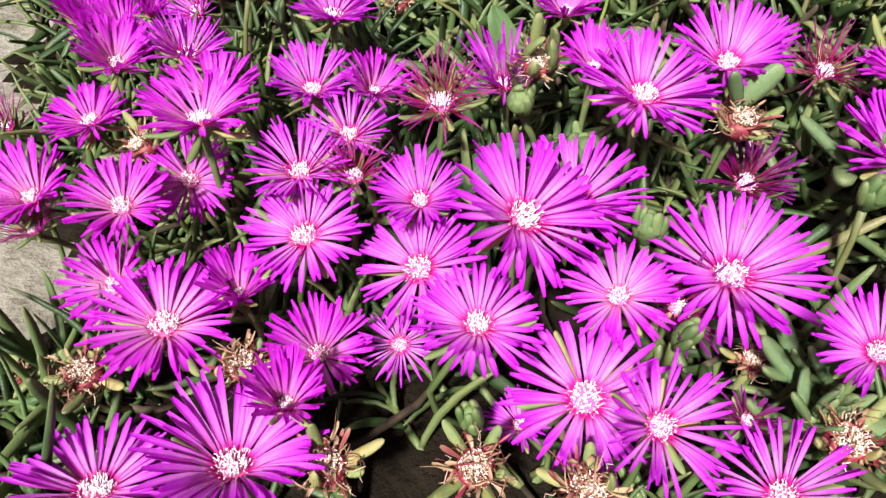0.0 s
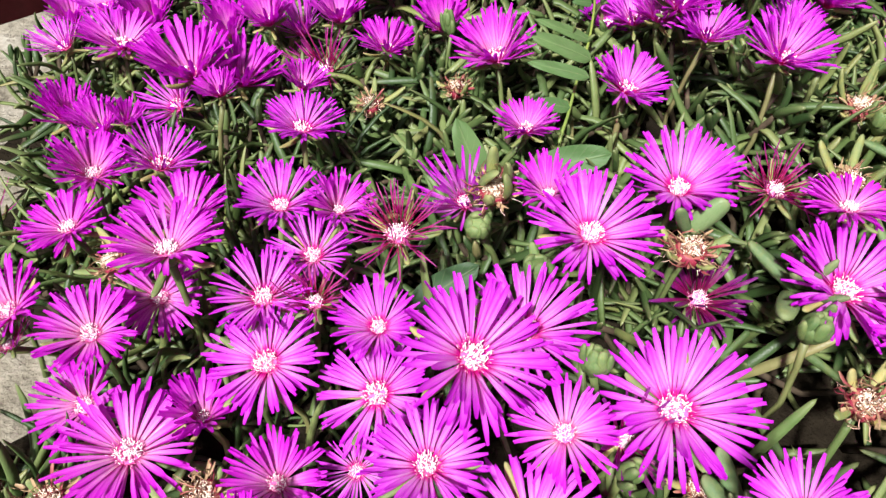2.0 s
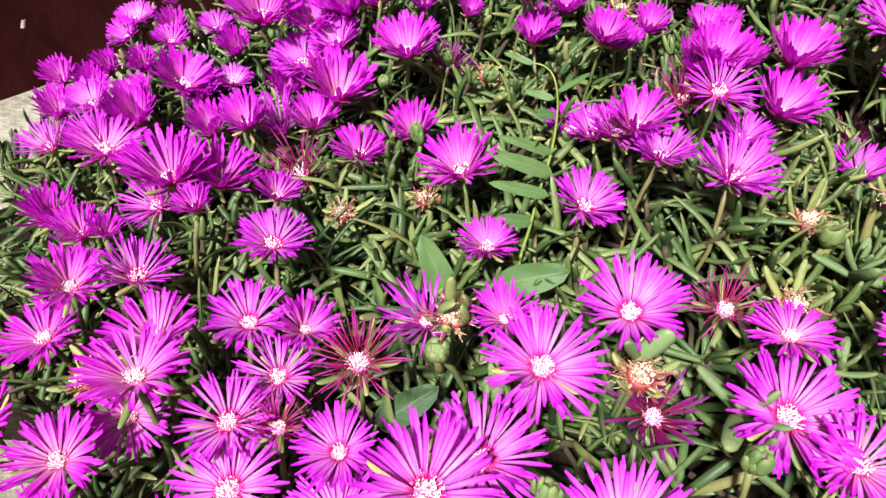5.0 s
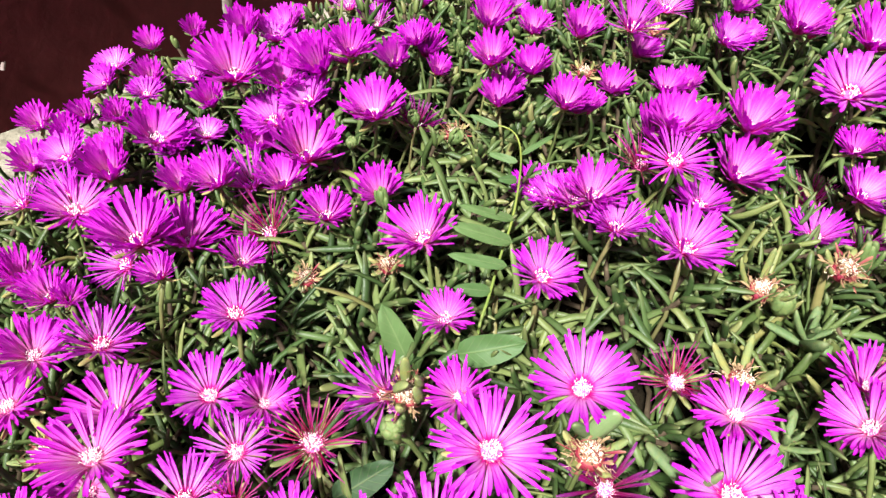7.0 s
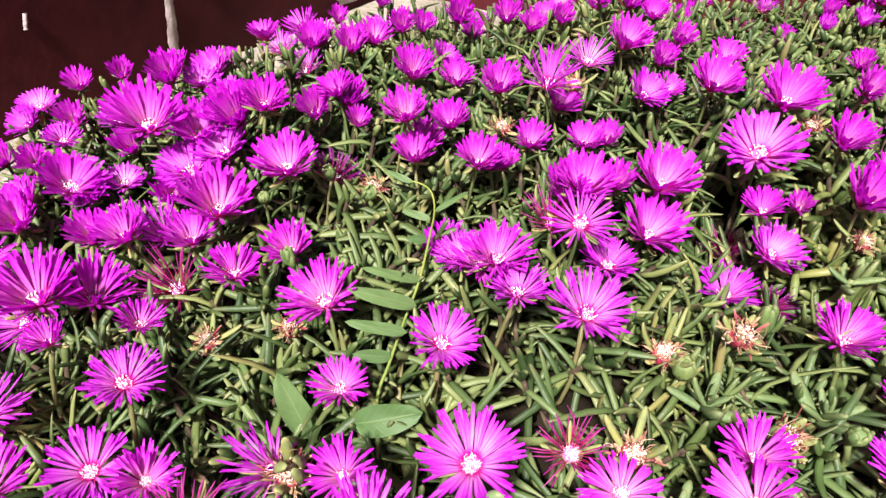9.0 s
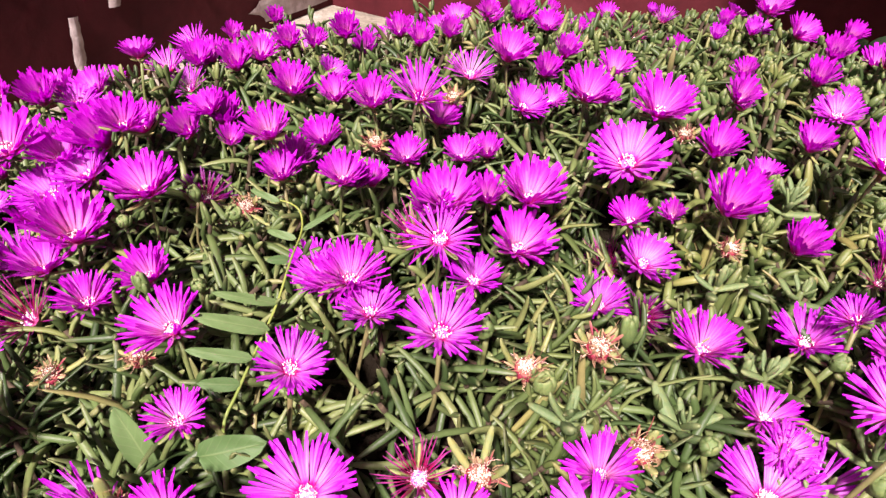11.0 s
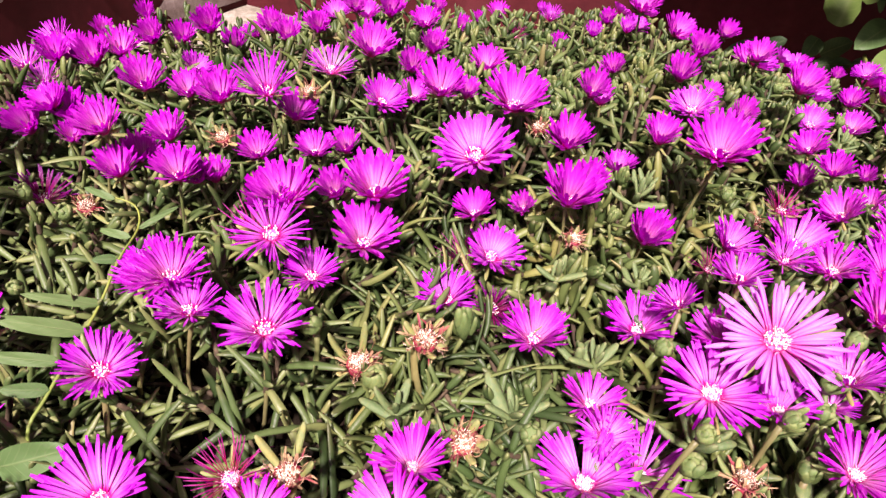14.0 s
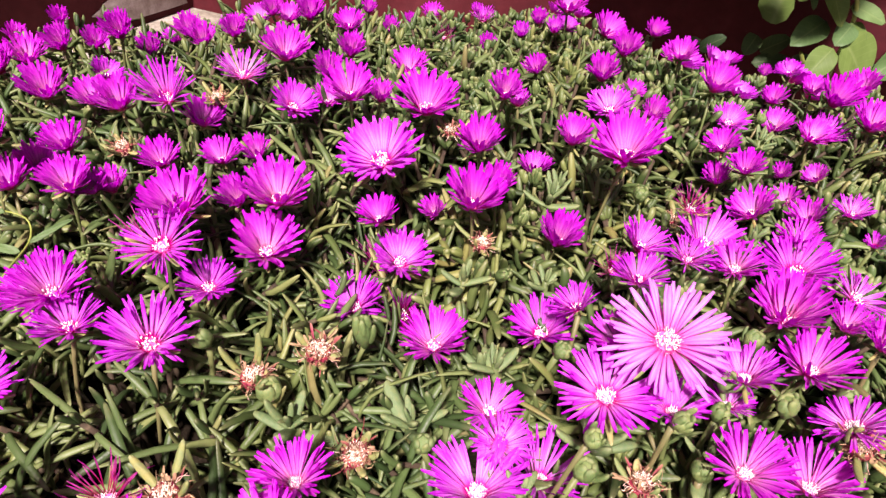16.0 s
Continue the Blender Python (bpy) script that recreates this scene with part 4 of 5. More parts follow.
leafy_plant("broad_leaved_plant", BASE,
            [[BASE, (0.900, 0.770, 0.08), (0.888, 0.752, 0.15), (0.878, 0.748, 0.19), (0.850, 0.748, 0.24)], [(0.900, 0.770, 0.06), (0.86, 0.76, 0.10), (0.83, 0.75, 0.13)]],
            [((0.765, 0.738, 0.226), (0.751, 0.720, 0.168), 0.072, BRIGHT, 0.15, 1, FACING), ((0.854, 0.758, 0.167), (0.805, 0.740, 0.143), 0.035, BROAD, 0.15, 0, FACING),
             ((0.820, 0.743, 0.215), (0.854, 0.725, 0.170), 0.037, BRIGHT, 0.15, 0, FACING), ((0.875, 0.753, 0.187), (0.919, 0.735, 0.178), 0.028, BROAD, 0.15, 0, FACING),
             ((0.813, 0.758, 0.208), (0.817, 0.740, 0.183), 0.011, BROAD, 0.15, 0, FACING), ((0.879, 0.743, 0.168), (0.852, 0.725, 0.149), 0.027, BROAD, 0.15, 0, FACING),
             ((0.881, 0.748, 0.170), (0.895, 0.730, 0.141), 0.029, BRIGHT, 0.15, 0, FACING), ((0.868, 0.733, 0.150), (0.912, 0.715, 0.109), 0.076, BRIGHT, 0.15, 0, FACING),
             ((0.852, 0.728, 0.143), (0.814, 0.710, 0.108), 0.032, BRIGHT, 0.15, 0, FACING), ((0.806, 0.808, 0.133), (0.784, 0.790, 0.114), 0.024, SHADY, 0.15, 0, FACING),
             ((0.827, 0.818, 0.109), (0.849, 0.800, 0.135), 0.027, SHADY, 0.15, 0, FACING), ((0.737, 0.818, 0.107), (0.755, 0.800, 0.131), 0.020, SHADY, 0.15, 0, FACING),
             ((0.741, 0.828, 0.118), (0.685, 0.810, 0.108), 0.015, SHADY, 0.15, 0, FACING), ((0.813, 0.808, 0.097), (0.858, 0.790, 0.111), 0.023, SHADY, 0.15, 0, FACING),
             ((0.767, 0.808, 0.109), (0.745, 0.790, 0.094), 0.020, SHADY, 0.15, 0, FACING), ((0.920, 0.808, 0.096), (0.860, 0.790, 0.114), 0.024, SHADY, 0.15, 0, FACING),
             ((1.025, 0.808, 0.069), (1.010, 0.790, 0.107), 0.029, SHADY, 0.15, 0, FACING)] + SHADE_CROWN,
            "bushy plant with broad light green leaves by the wall, with unseen shading leaves added", "plant", VINE, 0.004)


# ---- the flowers in their places ----
# blooms between 0 and 8 cm from the front edge
bloom(0.097, 0.075, 0.054, 0.035, 0.70, "thin")
# blooms between 8 and 16 cm from the front edge
bloom(-0.076, 0.084, 0.025, 0.044, 0.88, "open", (0.03, 0.20))
bloom(-0.039, 0.088, 0.034, 0.046, 0.72, "open", (0.09, 0.03))
bloom(0.072, 0.093, 0.054, 0.035, 0.58, "thin", (-0.03, -0.56))
bloom(0.093, 0.093, 0.058, 0.017, 0.70, "dark", (-0.00, -0.12))
bloom(0.118, 0.098, 0.081, 0.027, 0.59, "open", (-0.55, -0.32))
bloom(-0.026, 0.099, 0.047, 0.024, 0.20, "open", (0.11, -0.15))
bloom(0.040, 0.107, 0.030, 0.020, 0.73, "open", (-0.26, -0.02))
bloom(0.057, 0.108, 0.043, 0.047, 1.00, "open", (-0.12, -0.33))
bloom(0.025, 0.119, 0.060, 0.037, 0.89, "open", (-0.01, -0.11))
bloom(-0.021, 0.123, 0.039, 0.030, 0.50, "open", (0.07, -0.35))
bloom(0.003, 0.129, 0.038, 0.024, 0.87, "thin", (-0.05, -0.67))
bloom(0.066, 0.130, 0.063, 0.033, 0.94, "pale", (-0.24, -0.35))
bloom(-0.070, 0.131, 0.039, 0.045, 0.87, "pale", (0.07, -0.21))
bloom(0.086, 0.133, 0.056, 0.031, 0.75, "dark")
bloom(0.101, 0.139, 0.065, 0.048, 0.81, "open", (-0.13, -0.32))
bloom(0.037, 0.144, 0.079, 0.049, 0.91, "open", (0.39, -0.32))
bloom(-0.051, 0.146, 0.038, 0.026, 0.20, "pale", (0.13, -0.23))
bloom(0.008, 0.149, 0.052, 0.042, 1.00, "open", (-0.32, -0.59))
bloom(-0.093, 0.150, 0.036, 0.032, 0.74, "pale", (-0.08, -0.56))
bloom(-0.029, 0.155, 0.058, 0.040, 1.00, "open", (-0.16, -0.39))
bloom(0.177, 0.157, 0.085, 0.035, 0.80, "pale")
# blooms between 16 and 24 cm from the front edge
bloom(-0.088, 0.161, 0.061, 0.033, 0.84, "pale", (0.04, -0.28))
bloom(0.055, 0.161, 0.073, 0.042, 0.85)
bloom(0.007, 0.166, 0.066, 0.029, 0.60, "open", (-0.13, -0.41))
bloom(-0.015, 0.172, 0.070, 0.026, 0.60, "wilted")
bloom(-0.131, 0.174, 0.037, 0.023, 0.50, "wilted")
bloom(-0.033, 0.174, 0.069, 0.035, 0.68, "thin", (0.04, -0.26))
bloom(0.160, 0.174, 0.086, 0.045, 0.85)
bloom(0.073, 0.177, 0.102, 0.039, 0.85, "open", (0.03, -0.33))
bloom(-0.065, 0.181, 0.082, 0.038, 0.84, "pale", (0.05, -0.08))
bloom(-0.134, 0.185, 0.043, 0.037, 0.65, "pale")
bloom(-0.075, 0.185, 0.055, 0.032, 0.93, "pale", (0.22, -0.64))
bloom(0.012, 0.185, 0.091, 0.037, 0.80, "wilted")
bloom(0.111, 0.186, 0.091, 0.023, 0.40, "spent")
bloom(0.383, 0.187, 0.118, 0.031, 0.49, "open", (-0.15, -0.25))
bloom(0.420, 0.187, 0.103, 0.032, 0.46, "open", (-0.15, -0.03))
bloom(0.123, 0.190, 0.063, 0.034, 0.60, "dark")
bloom(0.209, 0.190, 0.107, 0.031, 0.64, "pale", (-0.67, -0.09))
bloom(-0.019, 0.193, 0.072, 0.032, 0.75, "thin")
bloom(0.162, 0.194, 0.105, 0.030, 0.93, "pale", (-0.08, -0.02))
bloom(0.439, 0.198, 0.125, 0.032, 0.90, "open", (-0.39, 0.22))
bloom(0.063, 0.203, 0.098, 0.022, 0.39, "pale", (-0.17, -0.33))
bloom(-0.068, 0.205, 0.075, 0.035, 0.58, "pale", (-0.07, -0.03))
bloom(0.285, 0.205, 0.097, 0.039, 0.61, "open", (-0.18, 0.09))
bloom(0.110, 0.209, 0.099, 0.038, 0.65, "open", (-0.18, -0.24))
bloom(-0.012, 0.210, 0.080, 0.022, 0.41, "open", (0.31, -0.29))
bloom(0.217, 0.210, 0.107, 0.025, 0.42, "open", (-0.15, -0.17))
bloom(0.035, 0.214, 0.084, 0.029, 0.20, "thin", (-0.32, -0.59))
bloom(0.365, 0.214, 0.124, 0.027, 0.62, "open", (-0.17, 0.03))
bloom(-0.035, 0.216, 0.076, 0.031, 0.62, "open", (0.03, -0.25))
bloom(0.318, 0.218, 0.082, 0.034, 0.36, "thin", (0.02, -0.26))
bloom(0.151, 0.220, 0.093, 0.033, 0.70, "wilted")
bloom(0.297, 0.220, 0.106, 0.025, 0.80)
bloom(0.398, 0.221, 0.117, 0.021, 0.83, "open", (-0.08, 0.13))
bloom(0.340, 0.224, 0.125, 0.040, 0.84, "open", (-0.23, -0.22))
bloom(-0.127, 0.225, 0.051, 0.035, 0.87, "pale", (-0.09, -0.17))
bloom(0.405, 0.226, 0.127, 0.030, 0.63, "open", (-0.23, 0.08))
bloom(0.440, 0.228, 0.127, 0.033, 0.53, "open", (-0.21, -0.18))
bloom(0.362, 0.229, 0.149, 0.050, 1.00, "pink", (-0.31, -0.51))
bloom(0.478, 0.232, 0.135, 0.021, 0.34, "pale", (-0.25, -0.18))
bloom(-0.116, 0.237, 0.071, 0.031, 0.51, "pale", (0.28, -0.31))
bloom(0.297, 0.237, 0.106, 0.028, 0.68, "pale", (0.03, -0.11))
# blooms between 24 and 32 cm from the front edge
bloom(0.058, 0.242, 0.100, 0.025, 0.73, "pale", (-0.12, -0.13))
bloom(-0.090, 0.243, 0.073, 0.036, 0.71, "thin", (0.20, -0.12))
bloom(0.467, 0.244, 0.137, 0.020, 0.37, "pale", (-0.20, -0.09))
bloom(0.355, 0.247, 0.131, 0.024, 0.45, "open", (-0.67, 0.11))
bloom(-0.031, 0.248, 0.091, 0.032, 0.80, "open", (0.10, -0.16))
bloom(0.439, 0.252, 0.137, 0.034, 0.27, "open", (-0.37, -0.21))
bloom(-0.108, 0.260, 0.082, 0.016, 0.20, "pale", (0.36, -0.28))
bloom(0.337, 0.260, 0.142, 0.021, 0.59, "open", (-0.54, 0.15))
bloom(0.099, 0.261, 0.110, 0.031, 0.66, "open", (0.08, -0.18))
bloom(-0.190, 0.262, 0.021, 0.032, 0.60, "wilted")
bloom(-0.068, 0.265, 0.095, 0.019, 0.49, "pale", (-0.15, -0.14))
bloom(0.277, 0.265, 0.119, 0.030, 0.48, "open", (-0.12, -0.14))
bloom(0.490, 0.265, 0.137, 0.030, 0.86, "thin", (0.16, -0.38))
bloom(0.368, 0.268, 0.150, 0.024, 0.55, "open", (-0.19, -0.05))
bloom(0.328, 0.269, 0.120, 0.031, 0.57, "open", (-0.21, -0.07))
bloom(0.161, 0.270, 0.123, 0.035, 0.58, "open", (-0.04, -0.27))
bloom(0.131, 0.277, 0.127, 0.026, 0.56, "open", (-0.09, -0.13))
bloom(-0.131, 0.279, 0.065, 0.025, 0.35, "pale", (0.03, -0.21))
bloom(0.426, 0.279, 0.147, 0.025, 0.49, "open", (-0.39, -0.24))
bloom(-0.037, 0.283, 0.091, 0.021, 0.46, "open", (0.26, -0.06))
bloom(0.047, 0.284, 0.110, 0.034, 0.52, "pale", (-0.23, -0.25))
bloom(0.404, 0.286, 0.148, 0.022, 0.62, "thin", (-0.17, -0.11))
bloom(0.366, 0.287, 0.142, 0.017, 0.50, "wilted")
bloom(0.472, 0.288, 0.137, 0.038, 0.65)
bloom(0.122, 0.292, 0.133, 0.030, 0.46, "open", (-0.01, -0.23))
bloom(0.116, 0.297, 0.126, 0.027, 0.60, "pale", (-0.05, -0.17))
bloom(0.529, 0.300, 0.145, 0.012, 0.20, "shut", (-0.63, -0.24))
bloom(-0.158, 0.301, 0.056, 0.030, 0.20, "pale", (0.27, -0.28))
bloom(0.480, 0.302, 0.147, 0.023, 0.62, "pale", (-0.22, 0.04))
bloom(-0.095, 0.306, 0.082, 0.043, 0.51, "pale", (0.01, -0.16))
bloom(0.109, 0.307, 0.120, 0.027, 0.55)
bloom(0.180, 0.309, 0.121, 0.027, 0.74, "open", (-0.08, -0.07))
bloom(0.271, 0.310, 0.100, 0.024, 0.70, "dark")
bloom(0.162, 0.311, 0.143, 0.035, 0.91, "thin", (-0.05, -0.38))
bloom(-0.108, 0.312, 0.061, 0.034, 0.62, "thin", (-0.47, -0.48))
bloom(0.247, 0.314, 0.103, 0.029, 0.59, "open", (-0.10, -0.16))
bloom(0.522, 0.317, 0.155, 0.020, 0.61, "open", (-0.22, -0.08))
bloom(0.437, 0.318, 0.134, 0.037, 0.60)
# blooms between 32 and 40 cm from the front edge
bloom(-0.131, 0.320, 0.088, 0.040, 0.77, "pale", (0.15, -0.09))
bloom(-0.076, 0.320, 0.072, 0.036, 0.45, "pale", (0.32, -0.05))
bloom(-0.003, 0.320, 0.094, 0.029, 0.60, "pale", (-0.01, -0.11))
bloom(0.399, 0.320, 0.133, 0.028, 0.56, "open", (0.20, -0.26))
bloom(-0.034, 0.324, 0.079, 0.036, 0.51, "wilted", (-0.34, -0.37))
bloom(0.305, 0.327, 0.155, 0.028, 0.29, "open", (-0.09, -0.40))
bloom(0.271, 0.328, 0.120, 0.029, 0.60)
bloom(0.428, 0.328, 0.152, 0.023, 0.70, "wilted")
bloom(0.154, 0.329, 0.130, 0.029, 0.50, "wilted")
bloom(0.024, 0.331, 0.102, 0.026, 0.36, "open", (-0.11, -0.35))
bloom(0.205, 0.332, 0.125, 0.032, 0.38, "open", (0.01, -0.36))
bloom(0.260, 0.333, 0.143, 0.020, 0.51, "pale", (-0.28, -0.15))
bloom(0.473, 0.333, 0.146, 0.025, 0.48, "open", (-0.67, 0.03))
bloom(0.513, 0.333, 0.141, 0.020, 0.44, "open", (-0.60, 0.04))
bloom(0.104, 0.334, 0.107, 0.028, 0.60)
bloom(0.358, 0.334, 0.128, 0.026, 0.21, "open", (-0.16, -0.36))
bloom(0.167, 0.335, 0.147, 0.030, 0.37, "open", (-0.07, -0.27))
bloom(0.385, 0.336, 0.179, 0.035, 0.54, "open", (-0.26, -0.26))
bloom(-0.028, 0.338, 0.100, 0.026, 0.39, "open", (0.07, -0.17))
bloom(0.320, 0.340, 0.158, 0.019, 0.20, "open", (-0.17, -0.49))
bloom(0.160, 0.342, 0.141, 0.026, 0.20, "open", (-0.19, -0.52))
bloom(0.211, 0.348, 0.145, 0.032, 0.41, "open", (-0.06, -0.34))
bloom(0.293, 0.353, 0.135, 0.015, 0.20, "open", (-0.50, -0.45))
bloom(0.116, 0.354, 0.148, 0.024, 0.38, "open", (0.01, -0.32))
bloom(-0.018, 0.355, 0.108, 0.039, 0.41, "open", (0.10, -0.28))
bloom(0.476, 0.355, 0.162, 0.019, 0.42, "open", (-0.42, -0.25))
bloom(0.191, 0.357, 0.139, 0.021, 0.20, "open", (-0.15, -0.49))
bloom(0.266, 0.357, 0.097, 0.026, 0.50, "wilted")
bloom(0.441, 0.359, 0.128, 0.015, 0.40, "spent")
bloom(0.124, 0.360, 0.143, 0.018, 0.50)
bloom(0.263, 0.360, 0.162, 0.040, 0.71, "open", (-0.31, -0.31))
bloom(0.018, 0.364, 0.131, 0.034, 0.53, "open", (-0.08, -0.27))
bloom(-0.093, 0.365, 0.077, 0.027, 0.20, "open", (0.04, -0.37))
bloom(-0.053, 0.366, 0.081, 0.032, 0.26, "thin", (-0.15, -0.36))
bloom(0.525, 0.366, 0.134, 0.018, 0.41, "open", (-0.67, -0.10))
bloom(0.131, 0.367, 0.140, 0.018, 0.24, "open", (0.05, -0.34))
bloom(0.084, 0.372, 0.139, 0.023, 0.45, "open", (-0.10, -0.27))
bloom(0.474, 0.373, 0.146, 0.018, 0.20, "open", (-0.60, -0.31))
bloom(-0.138, 0.374, 0.076, 0.034, 0.21, "open", (0.10, -0.34))
bloom(0.471, 0.375, 0.167, 0.020, 0.53, "open", (-0.55, -0.15))
bloom(-0.073, 0.378, 0.079, 0.025, 0.20, "thin", (-0.01, -0.51))
bloom(0.078, 0.379, 0.159, 0.024, 0.29, "open", (-0.08, -0.44))
bloom(0.320, 0.379, 0.162, 0.024, 0.28, "open", (-0.23, -0.38))
bloom(0.375, 0.379, 0.167, 0.021, 0.32, "open", (-0.25, -0.33))
bloom(0.526, 0.380, 0.147, 0.013, 0.20, "open", (-0.57, -0.36))
bloom(0.062, 0.381, 0.115, 0.020, 0.50, "spent")
bloom(0.422, 0.381, 0.183, 0.017, 0.20, "open", (-0.30, -0.60))
bloom(0.555, 0.381, 0.144, 0.016, 0.50, "open", (-0.66, 0.13))
bloom(0.357, 0.383, 0.145, 0.020, 0.50)
bloom(-0.190, 0.387, 0.071, 0.027, 0.43, "open", (0.19, -0.27))
bloom(0.040, 0.387, 0.115, 0.029, 0.60, "dark")
bloom(-0.054, 0.388, 0.094, 0.027, 0.20, "open", (0.15, -0.46))
bloom(0.002, 0.391, 0.154, 0.026, 0.38, "pale", (0.07, -0.35))
bloom(-0.043, 0.393, 0.109, 0.037, 0.66, "open", (-0.13, -0.31))
bloom(-0.023, 0.395, 0.121, 0.032, 0.60)
bloom(0.150, 0.395, 0.141, 0.022, 0.41, "open", (-0.02, -0.33))
bloom(0.181, 0.396, 0.143, 0.022, 0.47, "open", (-0.01, -0.23))
bloom(0.551, 0.396, 0.166, 0.023, 0.50, "open", (-0.16, -0.32))
bloom(0.089, 0.399, 0.134, 0.022, 0.34, "open", (0.06, -0.29))
# blooms between 40 and 48 cm from the front edge
bloom(-0.107, 0.400, 0.081, 0.027, 0.55)
bloom(0.104, 0.400, 0.147, 0.023, 0.42, "pale", (-0.16, -0.31))
bloom(-0.119, 0.402, 0.087, 0.040, 0.57, "pale", (0.43, -0.18))
bloom(0.155, 0.402, 0.175, 0.031, 0.42, "thin", (-0.09, -0.45))
bloom(0.602, 0.403, 0.172, 0.028, 0.39, "open", (-0.29, -0.34))
bloom(0.293, 0.404, 0.173, 0.035, 0.51, "open", (-0.19, -0.30))
bloom(-0.067, 0.405, 0.130, 0.044, 0.47, "open", (0.03, -0.36))
bloom(0.339, 0.406, 0.183, 0.021, 0.20, "open", (-0.19, -0.65))
bloom(-0.040, 0.407, 0.126, 0.031, 0.36, "open", (0.03, -0.33))
bloom(0.250, 0.408, 0.178, 0.026, 0.43, "open", (-0.12, -0.45))
bloom(0.476, 0.409, 0.192, 0.023, 0.30, "open", (-0.17, -0.53))
bloom(0.130, 0.411, 0.166, 0.024, 0.30, "open", (-0.03, -0.45))
bloom(0.199, 0.412, 0.138, 0.019, 0.21, "open", (-0.25, -0.42))
bloom(-0.018, 0.413, 0.133, 0.034, 0.20, "open", (-0.23, -0.59))
bloom(-0.181, 0.414, 0.069, 0.025, 0.20, "open", (0.19, -0.43))
bloom(0.050, 0.414, 0.137, 0.016, 0.33, "pale", (0.16, -0.47))
bloom(-0.094, 0.418, 0.083, 0.028, 0.76, "open", (-0.00, -0.03))
bloom(0.414, 0.418, 0.172, 0.027, 0.67, "open", (-0.32, -0.23))
bloom(0.169, 0.425, 0.152, 0.024, 0.36, "open", (0.13, -0.31))
bloom(0.219, 0.426, 0.163, 0.026, 0.57, "open", (0.22, -0.38))
bloom(0.509, 0.426, 0.163, 0.023, 0.55, "open", (-0.29, -0.32))
bloom(0.024, 0.429, 0.135, 0.025, 0.20, "open", (-0.05, -0.67))
bloom(0.270, 0.429, 0.169, 0.016, 0.20, "open", (-0.03, -0.46))
bloom(0.357, 0.429, 0.169, 0.014, 0.40)
bloom(0.037, 0.431, 0.148, 0.023, 0.50)
bloom(-0.155, 0.433, 0.083, 0.022, 0.20, "open", (0.28, -0.52))
bloom(-0.136, 0.438, 0.099, 0.024, 0.70, "open", (0.19, -0.20))
bloom(0.043, 0.438, 0.139, 0.026, 0.20, "open", (0.06, -0.49))
bloom(0.601, 0.441, 0.175, 0.028, 0.31, "open", (-0.28, -0.50))
bloom(0.108, 0.444, 0.155, 0.022, 0.44, "open", (-0.03, -0.32))
bloom(-0.200, 0.445, 0.062, 0.024, 0.23, "open", (0.22, -0.37))
bloom(0.240, 0.445, 0.160, 0.018, 0.50)
bloom(-0.097, 0.446, 0.092, 0.025, 0.20, "open", (0.07, -0.63))
bloom(0.081, 0.454, 0.154, 0.027, 0.31, "open", (0.04, -0.45))
bloom(0.190, 0.457, 0.170, 0.031, 0.72, "thin", (0.05, -0.17))
bloom(0.638, 0.457, 0.179, 0.023, 0.31, "open", (-0.60, -0.23))
bloom(-0.191, 0.460, 0.067, 0.024, 0.25, "open", (0.03, -0.57))
bloom(0.577, 0.460, 0.146, 0.025, 0.54, "open", (-0.35, -0.12))
bloom(0.599, 0.463, 0.176, 0.017, 0.43, "open", (-0.36, -0.29))
bloom(0.215, 0.471, 0.178, 0.028, 0.35, "open", (0.07, -0.39))
bloom(0.431, 0.471, 0.175, 0.024, 0.20, "open", (-0.43, -0.52))
bloom(0.242, 0.472, 0.169, 0.020, 0.20, "open", (-0.06, -0.67))
bloom(0.581, 0.476, 0.162, 0.019, 0.37, "open", (-0.51, -0.30))
bloom(0.461, 0.477, 0.162, 0.017, 0.49, "open", (-0.29, -0.43))
bloom(-0.014, 0.479, 0.161, 0.022, 0.50)
# blooms between 48 and 56 cm from the front edge
bloom(-0.150, 0.482, 0.089, 0.025, 0.20, "open", (0.20, -0.52))
bloom(-0.242, 0.486, 0.045, 0.028, 0.41, "open", (0.02, -0.37))
bloom(-0.082, 0.488, 0.124, 0.030, 0.20, "open", (0.06, -0.48))
bloom(0.257, 0.488, 0.177, 0.020, 0.24, "open", (-0.03, -0.49))
bloom(0.500, 0.491, 0.187, 0.021, 0.45, "open", (-0.42, -0.31))
bloom(0.390, 0.492, 0.171, 0.017, 0.29, "open", (-0.49, -0.45))
bloom(0.604, 0.498, 0.178, 0.020, 0.67, "open", (-0.47, -0.05))
bloom(-0.192, 0.501, 0.076, 0.028, 0.61, "open", (-0.38, -0.55))
bloom(0.102, 0.502, 0.149, 0.023, 0.57, "open", (0.47, -0.17))
bloom(0.300, 0.504, 0.162, 0.024, 0.42, "open", (-0.16, -0.35))
bloom(0.574, 0.510, 0.153, 0.026, 0.55)
bloom(0.038, 0.511, 0.147, 0.027, 0.20, "open", (-0.02, -0.61))
bloom(0.465, 0.511, 0.182, 0.024, 0.20, "open", (-0.37, -0.56))
bloom(0.162, 0.516, 0.170, 0.021, 0.20, "open", (-0.05, -0.54))
bloom(-0.190, 0.517, 0.083, 0.031, 0.76, "open", (-0.08, -0.13))
bloom(0.053, 0.518, 0.152, 0.026, 0.42, "pale", (0.10, -0.32))
bloom(0.111, 0.518, 0.172, 0.024, 0.20, "open", (-0.04, -0.67))
bloom(0.182, 0.518, 0.177, 0.019, 0.20, "open", (-0.01, -0.67))
bloom(0.207, 0.519, 0.192, 0.016, 0.20, "open", (-0.02, -0.67))
